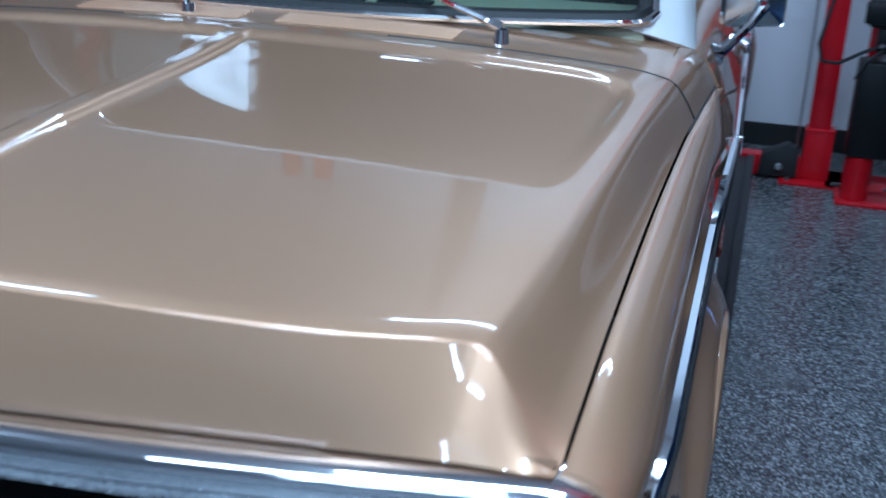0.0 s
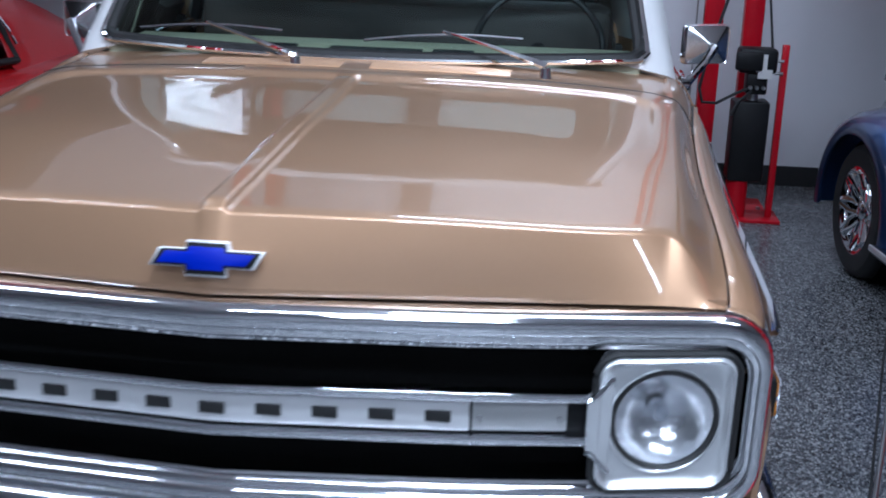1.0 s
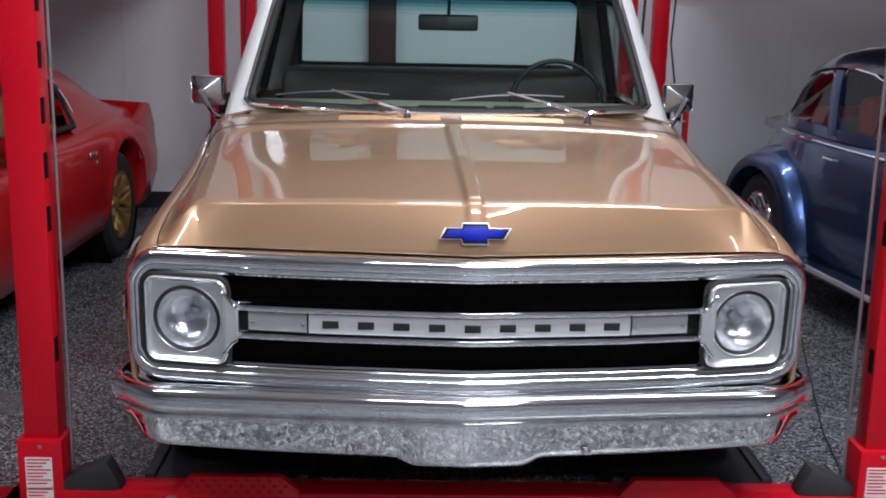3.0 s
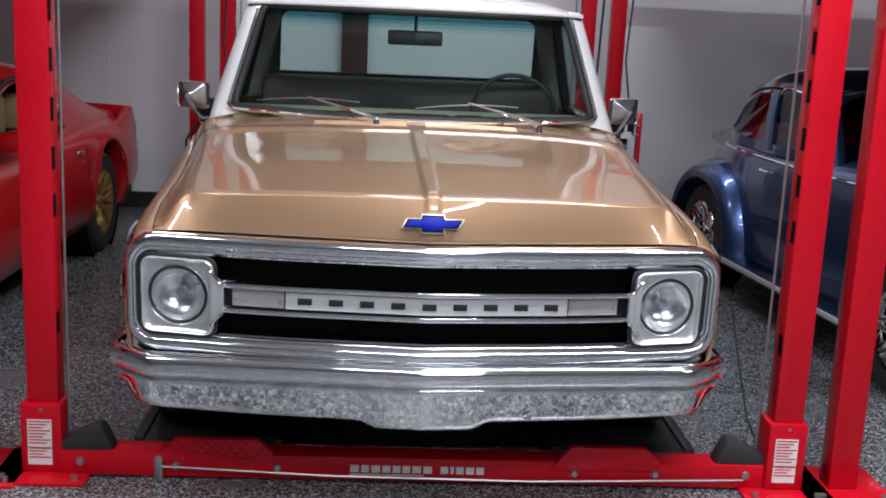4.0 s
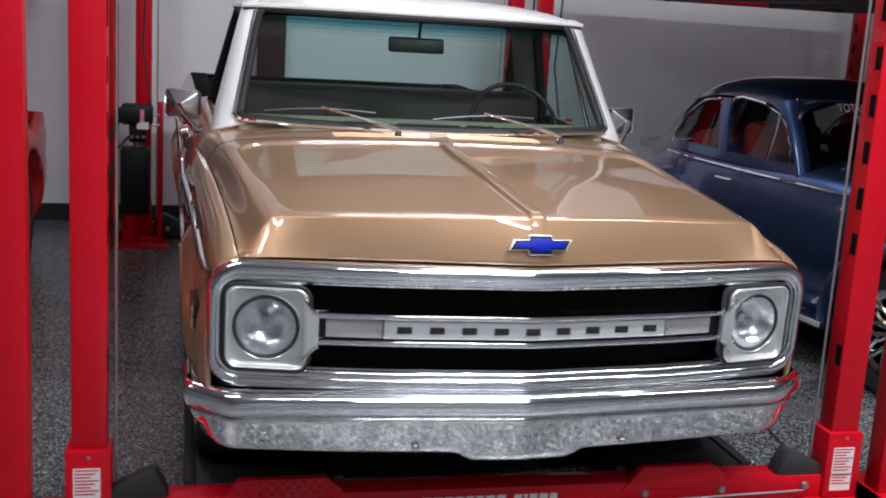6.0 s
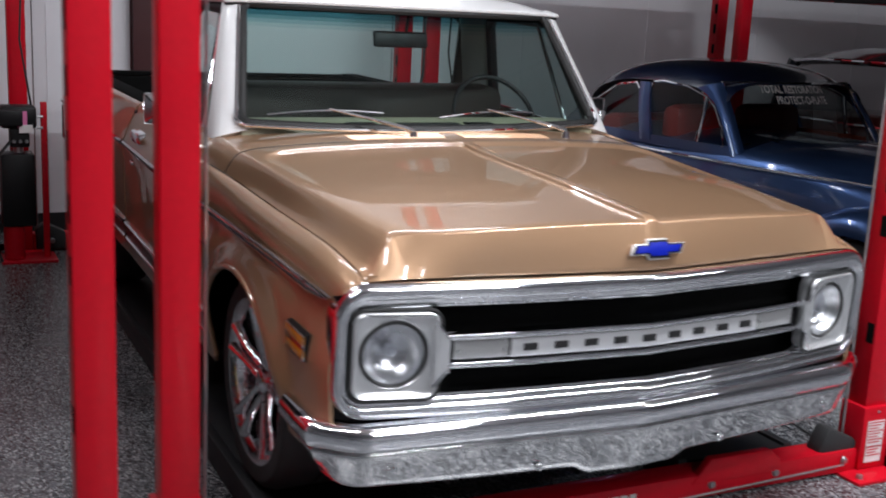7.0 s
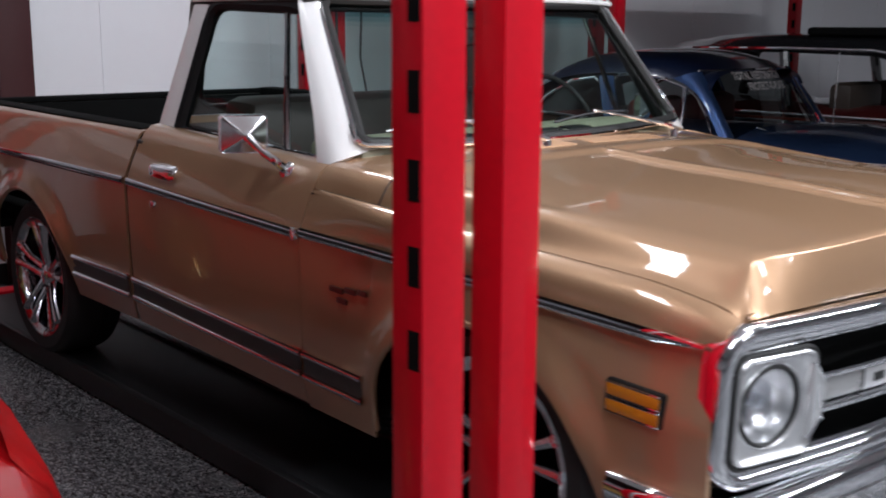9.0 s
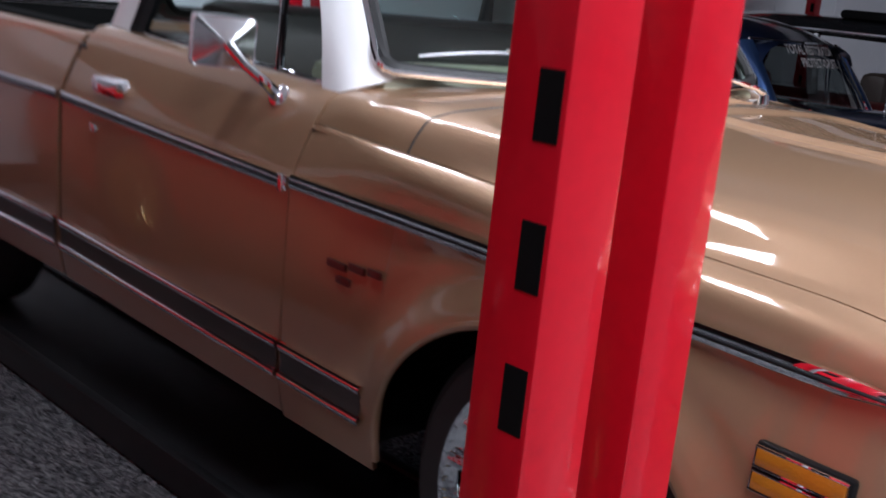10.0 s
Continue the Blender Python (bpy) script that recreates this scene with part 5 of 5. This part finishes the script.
def beetle_side(y, z, s, off=0.004):
    t = (z - 0.88) / max(0.05, cabin_z(y) - 0.88)
    w = table(y, [(1.18, 0.62), (1.6, 0.62), (2.2, 0.64), (2.8, 0.6), (3.2, 0.5), (3.75, 0.36)])
    x = table(t, [(-0.1, w + 0.03), (0.0, w + 0.025), (0.35, w), (0.7, w - 0.05), (0.88, w - 0.12), (1.0, w - 0.3)])
    return (s * (x + off), y, z)


def flat_pane(name, pts, mat, parent, label="", rim=CHROME, r=0.008):
    bm = bmesh.new()
    bm.faces.new([bm.verts.new(p) for p in pts])
    g = part(name, bm, mat, parent, label, False)
    g.visible_shadow = False
    part("window_trim", tube(pts, r, 6, closed=True), rim, g)
    return g


def bscreen(u, v):
    return (0.585 * u * (1 - 0.1 * v), lerp(1.56, 1.8, v) + 0.1 * u * u - 0.006, lerp(0.93, 1.29, v))


REDVINYL = material("red_vinyl", (0.22, 0.014, 0.01), 0.5, 0, 0, 0.12, 14, 0.1, 90)
DARKGLASS = material("dark_window_glass", (0.012, 0.013, 0.014), 0.04, 0, 1.0, 0.2, 3)
for s in (-1, 1):
    front = [(1.74, 0.95), (1.79, 1.06), (1.86, 1.15), (1.93, 1.2), (1.93, 0.945)]
    doorw = [(1.945, 0.945), (1.945, 1.205), (2.1, 1.25), (2.3, 1.265), (2.37, 1.255), (2.395, 1.22), (2.31, 0.965), (2.29, 0.945)]
    rearw = [(2.38, 0.955), (2.47, 1.2), (2.53, 1.24), (2.7, 1.215), (2.88, 1.12), (3.02, 0.98), (3.02, 0.93), (2.96, 0.92), (2.42, 0.94)]
    flat_pane("vent_window", [beetle_side(y, z, s) for y, z in front], CLEAR, beetle, "vent window")
    flat_pane("door_window", [beetle_side(y, z, s) for y, z in doorw], CLEAR, beetle, "door window")
    flat_pane("quarter_window", [beetle_side(y, z, s) for y, z in rearw], CLEAR, beetle, "quarter window")
    # screen pillar and roof side in the car's blue without the shaded tone
    rows = []
    for v, (y, z) in zip((-0.08, 0.1, 0.3, 0.5, 0.7, 0.86, 0.97), ((1.67, 0.9), (1.71, 0.96), (1.755, 1.03), (1.8, 1.1), (1.86, 1.165), (1.94, 1.215), (2.02, 1.245))):
        a, b = Vector(bscreen(s * 1.0, v)), Vector(beetle_side(y, z, s, 0.0))
        rows.append([a.lerp(b, q) + Vector((s * 0.01, -0.01, 0.004)) * math.sin(math.pi * q) for q in steps(0, 1, 6)])
    part("screen_pillar", surf(rows, flip=s > 0), BLUE, beetle, "blue windscreen pillar", thick=0.02, sharp=70)
    rows = [[Vector(beetle_side(lerp(2.29, 2.38, q) + 0.36 * (z - 0.95), z, s, -0.004 + 0.006 * math.sin(math.pi * q))) for q in steps(0, 1, 5)] for z in (0.92, 1.0, 1.1, 1.18, 1.245)]
    part("door_pillar", surf(rows, flip=s > 0), BLUE, beetle, "blue door pillar", thick=0.02, sharp=70)
    sill = [[Vector(beetle_side(y, z, s, 0.002)) for z in (0.9, 0.93, 0.955)] for y in steps(1.68, 3.0, 14)]
    part("window_sill", surf(sill, flip=s < 0), BLUE, beetle, "blue strip under the side windows", thick=0.01, sharp=70)
    part("belt_trim", tube([(s * (table(y, [(0.6, 0.49), (1.2, 0.645), (1.6, 0.685), (2.1, 0.697), (2.6, 0.685), (3.1, 0.60)])), y, 0.875 - 0.03 * max(0, 1 - y)) for y in steps(0.7, 3.0, 16)], 0.008, 6), CHROME, beetle, "thin chrome belt line")
    part("running_board", box(s * 0.74 - 0.07, s * 0.74 + 0.07, 1.15, 2.58, 0.22, 0.26, 0.012), SHADEDBLUE, beetle, "dark running board")
    part("running_board_trim", box(s * 0.81 - 0.006, s * 0.81 + 0.006, 1.15, 2.58, 0.235, 0.262, 0.004), DULL, beetle)
    part("door_handle", tube([(s * 0.70, 2.17, 0.81), (s * 0.722, 2.19, 0.81), (s * 0.722, 2.29, 0.81)], 0.01, 8), CHROME, beetle, "chrome door handle")
    # fenders: half arches swept from the body to a round outer edge
    for cy, r, name in ((0.76, 0.44, "front_fender"), (2.98, 0.45, "rear_fender")):
        rows = []
        for a in range(-8, 189, 7):
            row = []
            for k, (q, push) in enumerate(((1.02, 0.40), (1.06, 0.52), (1.05, 0.64), (1.0, 0.72), (0.93, 0.765), (0.86, 0.775), (0.80, 0.77))):
                rr = r * q
                row.append((s * push, cy + rr * math.cos(radians(a)) * 1.12, max(0.2, 0.30 + rr * math.sin(radians(a)))))
            rows.append(row)
        part(name, surf(rows, flip=s < 0), BLUE, beetle, "rounded blue fender", thick=0.012, sharp=60)
        part("wheel_well", lathe([(0.335, -0.05), (0.335, 0.1)], 24, pose(s * 0.60, cy, 0.31) @ pose(0, 0, 0, 0, 0, 0 if s > 0 else 180)), DARK, beetle)
        wheel("wheel", s * 0.66, cy, 0.31, 0.31, beetle, CHROME, 0.17, 0.2, 8)
    lamp_m = pose(s * 0.625, 0.37, 0.59, 0, 0, -90)
    lamp = part("headlamp", lathe([(0.10, -0.17), (0.10, 0.0), (0.095, 0.012), (0.085, 0.012)], 32, lamp_m), CHROME, beetle, "chrome-ringed round headlamp")
    part("headlamp_glass", lathe([(0.0, 0.03), (0.05, 0.022), (0.088, 0.004)], 32, lamp_m), LENS, lamp)
    part("signal_lamp", box(-0.03, 0.03, -0.06, 0.04, -0.015, 0.03, 0.012, m=pose(s * 0.64, 0.58, 0.76)), AMBER, beetle, "amber fender lamp")
# windscreen with unreadable banner sticker as bars
part("windscreen", surf([[bscreen(u, v) for u in steps(-1, 1, 11)] for v in steps(0, 1, 5)]), SMOKE, beetle, "smoked windscreen").visible_shadow = False
edge = [bscreen(u, 0) for u in steps(-1, 1, 9)] + [bscreen(1, v) for v in steps(0.2, 1, 5)] + [bscreen(u, 1) for u in steps(0.8, -1, 9)] + [bscreen(-1, v) for v in steps(0.8, 0.2, 4)]
part("windscreen_trim", tube(edge, 0.010, 6, closed=True), CHROME, beetle)
banner = thing("windscreen_sticker", pose(2.98, 0.58, 0, 0, 0, 6.0), "white two-line sticker lettering on the windscreen", "sticker")
for words, v, u0, u1 in (("TOTAL RESTORATION", 0.86, -0.62, 0.3), ("PROTECT-O-PLATE", 0.70, -0.44, 0.3)):
    bm = lettering(words)
    low, high = min(p.co.x for p in bm.verts), max(p.co.x for p in bm.verts)
    for p in bm.verts:
        p.co = Vector(bscreen(lerp(u0, u1, (p.co.x - low) / (high - low)), v + 0.115 * p.co.y)) + Vector((0, -0.009, 0.002))
    part("sticker_line", bm, PAPER, banner, "white condensed capitals", False)
part("front_bumper", tube([(-0.72, 0.5, 0.36), (-0.66, 0.28, 0.37), (-0.4, 0.14, 0.37), (0, 0.1, 0.37), (0.4, 0.14, 0.37), (0.66, 0.28, 0.37), (0.72, 0.5, 0.36)], 0.035, 10, flat=1.3), CHROME, beetle, "chrome front bumper")
for k, px in enumerate((-0.2, 0.25)):
    part("wiper", tube([(px, 1.545, 0.94), (px - 0.25, 1.585, 1.0)], 0.006, 6), CHROME, beetle, "thin chrome wiper")
for sx in (-0.3, 0.3):
    part("front_seat", box(sx - 0.24, sx + 0.24, 2.2, 2.36, 0.55, 1.13, 0.06), REDVINYL, beetle, "dark red front seat")
part("rear_seat", box(-0.5, 0.5, 2.75, 2.95, 0.5, 1.02, 0.06), REDVINYL, beetle, "dark red rear seat")
part("dashboard", box(-0.5, 0.5, 1.68, 1.76, 0.8, 0.97, 0.03), VINYL, beetle, "dark dashboard")
part("door_card", box(0.585, 0.6, 1.75, 2.4, 0.6, 0.98, 0.005), ORANGE, beetle, "orange-red door lining")
part("aerial", tube([(0.5, 1.57, 0.93), (0.505, 1.56, 1.38)], 0.004, 6), CHROME, beetle)

# -- red coupe, nose towards the room --
coupe = thing("sports_coupe", pose(-2.91, 0.12, 0, 0, 0, -2.8), "red two-door sports coupe with rear spoiler and gold wheels", "car")
COUPE_W = [(0.0, 0.60), (0.12, 0.70), (0.5, 0.815), (1.0, 0.885), (1.7, 0.925), (2.4, 0.93), (3.1, 0.93), (3.75, 0.935), (4.2, 0.925), (4.62, 0.88), (4.84, 0.80)]
COUPE_BELT = [(0.0, 0.44), (0.12, 0.56), (0.5, 0.655), (1.0, 0.735), (1.7, 0.79), (2.4, 0.815), (3.1, 0.82), (3.75, 0.83), (4.2, 0.805), (4.62, 0.76), (4.84, 0.71)]


def flank(y, z):
    """Half width of the coupe's side at a place along it and a height."""
    w, b = table(y, COUPE_W), table(y, COUPE_BELT)
    return table(z, [(0.2, w - 0.12), (0.26, w - 0.05), (0.40, w), (0.54, w + 0.005), (b - 0.1, w - 0.012), (b - 0.035, w - 0.035), (b, w - 0.09)])


keys = []
for y, w in COUPE_W:
    b = table(y, COUPE_BELT)
    low = min(0.4, b - 0.2)
    keys.append((y, [(w - 0.12, 0.2), (w - 0.05, 0.24), (w, low), (w + 0.005, lerp(low, b - 0.1, 0.5)), (w - 0.012, b - 0.1), (w - 0.035, b - 0.035), (w - 0.09, b), (w - 0.22, b + 0.012), (w * 0.4, b + 0.02), (0, b + 0.03)]))
shell = body_shell("body", smooth_sections(keys, 110), TAR, coupe, "glossy red body")
ARCHES = ((1.0, 0.355, "front_wheel"), (3.75, 0.375, "rear_wheel"))
bm = bmesh.new()
bm.from_mesh(shell.data)
for cy, r, _ in ARCHES:
    inside = [f for f in bm.faces if abs(f.normal.x) > 0.45 and math.hypot(f.calc_center_median().y - cy, f.calc_center_median().z - 0.34) < r + 0.012]
    bmesh.ops.delete(bm, geom=inside, context="FACES")
bm.to_mesh(shell.data)
bm.free()
CABIN = ((1.8, 0.88, 0.735), (2.1, 1.0, 0.735), (2.42, 1.135, 0.73), (2.68, 1.215, 0.725), (3.0, 1.235, 0.72), (3.3, 1.205, 0.715), (3.65, 1.115, 0.705), (4.0, 0.99, 0.69), (4.35, 0.885, 0.67))
keys = []
for y, z, w in CABIN[2:6]:
    t = z - 0.82
    keys.append((y, [(w - 0.03, 0.82 + 0.76 * t), (w - 0.06, 0.82 + 0.87 * t), (w - 0.17, 0.82 + 0.97 * t), (w * 0.4, 0.82 + t), (0, 0.82 + t + 0.006)]))
body_shell("roof", smooth_sections(keys, 18), TAR, coupe, "red roof", cap=False)
keys = []
for y, z, w in ((3.1, 1.228, 0.719),) + CABIN[5:]:
    b = 0.82
    t = z - b
    keys.append((y, [(w + 0.15, b - 0.03), (w + 0.095, b + 0.02), (w + 0.03, b + 0.5 * t), (w - 0.06, b + 0.87 * t), (w - 0.17, b + 0.97 * t), (w * 0.4, b + t), (0, b + t + 0.006)]))
body_shell("sail_panel", smooth_sections(keys, 24), TAR, coupe, "red sail panels running down to the tail", cap=False)
TAN = material("tan_upholstery", (0.24, 0.15, 0.075), 0.6, 0, 0, 0.15, 9, 0.3, 90)
part("cabin_bulkhead", box(-0.6, 0.6, 3.3, 3.34, 0.8, 1.1, 0.01), DARK, coupe, "dark panel behind the seats")
part("cabin_floor", box(-0.74, 0.74, 1.95, 3.1, 0.80, 0.86, 0.01), DARK, coupe, "dark cabin floor")
for sx in (-0.37, 0.37):
    seat = part("front_seat", box(sx - 0.26, sx + 0.26, 2.5, 2.84, 0.8, 1.1, 0.07), TAN, coupe, "tan front seat")
    part("head_rest", box(sx - 0.13, sx + 0.13, 2.68, 2.82, 1.08, 1.17, 0.04), TAN, seat)
    part("rear_seat", box(sx - 0.3, sx + 0.3, 2.98, 3.3, 0.8, 1.04, 0.06), TAN, coupe, "tan rear seat")
    part("door_card", box(sx * 2.02 - 0.015, sx * 2.02 + 0.015, 2.0, 3.05, 0.8, 0.88, 0.01), TAN, coupe, "tan door lining")


def coupe_side(y, z, s, off=0.005):
    """A place on the side of the coupe's cabin."""
    zt = table(y, [(k[0], k[1]) for k in CABIN])
    w = table(y, [(k[0], k[2]) for k in CABIN])
    t = (z - 0.82) / max(0.05, zt - 0.82)
    return (s * (table(t, [(0, w + 0.1), (0.1, w + 0.09), (0.5, w + 0.03), (0.87, w - 0.06), (0.97, w - 0.17)]) + off), y, z)


for s in (-1, 1):
    part("window_frame", tube([coupe_side(y, z, s) for y, z in ((2.0, 0.87), (2.32, 1.04), (2.62, 1.14), (2.95, 1.16), (3.08, 1.1), (3.13, 1.0), (3.16, 0.86))], 0.017, 8, closed=True), SEAM, coupe, "dark frame of the open side window")
    part("screen_pillar", tube([coupe_side(1.86, 0.87, s, -0.01), coupe_side(2.15, 0.99, s, -0.02), coupe_side(2.47, 1.12, s, -0.035)], 0.026, 8), TAR, coupe, "red windscreen pillar")
    part("window_chrome", tube([coupe_side(2.98, 1.165, s, 0.014), coupe_side(3.11, 1.1, s, 0.016), coupe_side(3.165, 1.0, s, 0.016), coupe_side(3.185, 0.93, s, 0.016)], 0.007, 6), CHROME, coupe)
    part("lock_button", lathe([(0.0, 0.006), (0.012, 0.004), (0.013, 0.0)], 12, pose(s * 0.931, 3.16, 0.665) @ pose(0, 0, 0, 0, 0, 0 if s > 0 else 180)), CHROME, coupe)
    part("door_handle", box(-0.008, 0.012, -0.05, 0.05, -0.014, 0.014, 0.008, m=pose(s * 0.928, 3.1, 0.715)), CHROME, coupe, "chrome door handle")
    part("door_gap", tube([(s * (flank(3.27, z) + 0.001), 3.27 - 0.08 * (0.8 - z), z) for z in (0.8, 0.72, 0.6, 0.42, 0.27)], 0.0035, 5), SEAM, coupe)
    for cy, r, name in ARCHES:
        rows = []
        for a in range(-24, 205, 6):
            row = []
            for k, off in ((0.0, -0.10), (0.0, -0.004), (0.006, 0.006), (0.02, 0.008), (0.05, 0.004), (0.075, -0.006)):
                y, z = cy + (r + k) * math.cos(radians(a)), max(0.2, 0.34 + (r + k) * math.sin(radians(a)))
                row.append((s * (flank(y, z) + off), y, z))
            rows.append(row)
        part("wheel_arch", surf(rows, flip=s > 0), TAR, coupe, "red wheel arch", sharp=60)
        part("wheel_well", lathe([(0.0, 0.45), (r + 0.01, 0.45), (r + 0.01, table(cy, COUPE_W) - 0.06)], 32, pose(0, cy, 0.34) @ pose(0, 0, 0, 0, 0, 0 if s > 0 else 180)), DARK, coupe)
        wheel(name, s * (table(cy, COUPE_W) - 0.15), cy, 0.322, 0.32, coupe, GOLDRIM, 0.2, 0.2, 10)
    part("mirror", box(-0.07, 0.07, -0.1, 0.08, -0.05, 0.05, 0.035, m=pose(s * 0.93, 2.1, 0.9)), TAR, coupe, "red door mirror")
    part("front_lamp", lathe([(0.0, 0.03), (0.06, 0.02), (0.085, 0.0)], 24, pose(s * 0.5, 0.035, 0.45) @ pose(0, 0, 0, 0, 0, -90)), LENS, coupe, "round headlamp")
part("spoiler", surf([[(x, 4.42 + 0.10 * f - 0.10 * (abs(x) / 0.88) ** 2, 0.785 + 0.095 * f - 0.01 * (abs(x) / 0.88) ** 4) for x in steps(-0.88, 0.88, 21)] for f in (0, 0.3, 0.6, 0.85, 1.0)] + [[(x, 4.56 - 0.10 * (abs(x) / 0.88) ** 2, 0.875 - 0.015 * (abs(x) / 0.88) ** 4) for x in steps(-0.88, 0.88, 21)], [(x, 4.64 - 0.10 * (abs(x) / 0.88) ** 2, 0.74) for x in steps(-0.88, 0.88, 21)]]), TAR, coupe, "red ducktail spoiler", thick=0.01)
for s in (-1, 1):
    part("spoiler_end", prism([(3.95, 0.775), (4.12, 0.80), (4.28, 0.853), (4.36, 0.878), (4.42, 0.873), (4.53, 0.72), (4.5, 0.6), (4.1, 0.6)], 0.05, 0.016, pose(s * 0.875 + 0.025, 0, 0, 0, 0, 90)), TAR, coupe, "red spoiler end running into the fender")
bm = surf([[(x, lerp(1.84, 2.58, v) + 0.06 * (x / 0.62) ** 2, lerp(0.90, 1.19, v) - 0.012) for x in steps(-0.63, 0.63, 9)] for v in steps(0, 1, 5)])
part("windscreen", bm, COUPEGLASS, coupe, "smoked windscreen").visible_shadow = False
bm = surf([[(x, lerp(3.4, 4.3, v), lerp(1.19, 0.91, v) + 0.006) for x in steps(-0.5, 0.5, 7)] for v in steps(0, 1, 5)])
part("rear_window", bm, DARKGLASS, coupe, "dark sloping rear window", thick=0.005)

# -- dark hardtop wagon beyond the blue car --
MAROONCAR = material("dark_maroon_paint", (0.05, 0.006, 0.006), 0.3, 0, 1.0, 0.08, 8)
wagon = thing("vintage_wagon", pose(5.65, 0.9, 0), "dark maroon vintage wagon with black roof and chrome gutters", "car")
keys = []
for y, w, top in ((0.1, 0.62, 0.72), (0.4, 0.72, 0.86), (1.0, 0.78, 0.92), (1.7, 0.80, 0.94), (2.6, 0.80, 0.94), (3.4, 0.80, 0.93), (4.0, 0.76, 0.9), (4.2, 0.66, 0.84)):
    keys.append((y, [(w - 0.1, 0.25), (w, 0.32), (w + 0.02, 0.55), (w, top - 0.1), (w - 0.08, top - 0.02), (w * 0.4, top + 0.01), (0, top + 0.02)]))
body_shell("body", smooth_sections(keys, 30), MAROONCAR, wagon, "dark maroon body")
roof_rows = [[(x, y, z - 0.1 * (abs(x) / 0.72) ** 3) for x in steps(-0.72, 0.72, 13)] for y, z in ((1.58, 1.37), (1.66, 1.42), (1.9, 1.47), (2.6, 1.485), (3.3, 1.48), (3.7, 1.45), (3.82, 1.38))]
part("roof", surf(roof_rows), NIGHT, wagon, "black roof", thick=0.05)
part("roof_box", box(-0.45, 0.45, 1.7, 2.6, 1.465, 1.53, 0.03), DARK, wagon, "black box on the roof")
for s in (-1, 1):
    part("gutter", tube([(s * 0.735, y, z) for y, z in ((1.62, 1.325), (1.9, 1.365), (2.6, 1.37), (3.5, 1.36), (3.82, 1.325))], 0.011, 6), CHROME, wagon, "chrome roof gutter")
    for y0, y1, r in ((1.25, 1.62, 0.02), (2.55, 2.62, 0.04), (3.9, 3.76, 0.05)):
        part("pillar", tube([(s * 0.74, y0, 0.93), (s * 0.71, y1, 1.34)], r, 8), NIGHT, wagon)
    part("belt_trim", tube([(s * 0.79, y, 0.88) for y in steps(0.5, 4.0, 8)], 0.010, 6), CHROME, wagon, "chrome belt line")
    part("head_lamp", lathe([(0.0, 0.03), (0.06, 0.025), (0.1, 0.0), (0.1, -0.1)], 24, pose(s * 0.55, 0.12, 0.66, 0, 0, -90)), LENS, wagon, "round head lamp")
    part("signal_lamp", box(-0.06, 0.06, -0.02, 0.03, -0.03, 0.03, 0.01, m=pose(s * 0.5, 0.16, 0.5)), AMBER, wagon, "amber lamp")
    for cy in (0.85, 3.4):
        wheel("wheel", s * 0.74, cy, 0.33, 0.33, wagon, CHROME, 0.16, 0.2, 8)
part("aerial", tube([(-0.7, 1.12, 0.92), (-0.72, 1.13, 1.38)], 0.005, 6), CHROME, wagon)
for sx in (-0.35, 0.35):
    part("front_seat", box(sx - 0.26, sx + 0.26, 2.1, 2.3, 0.7, 1.12, 0.06), VINYL, wagon, "dark seat")
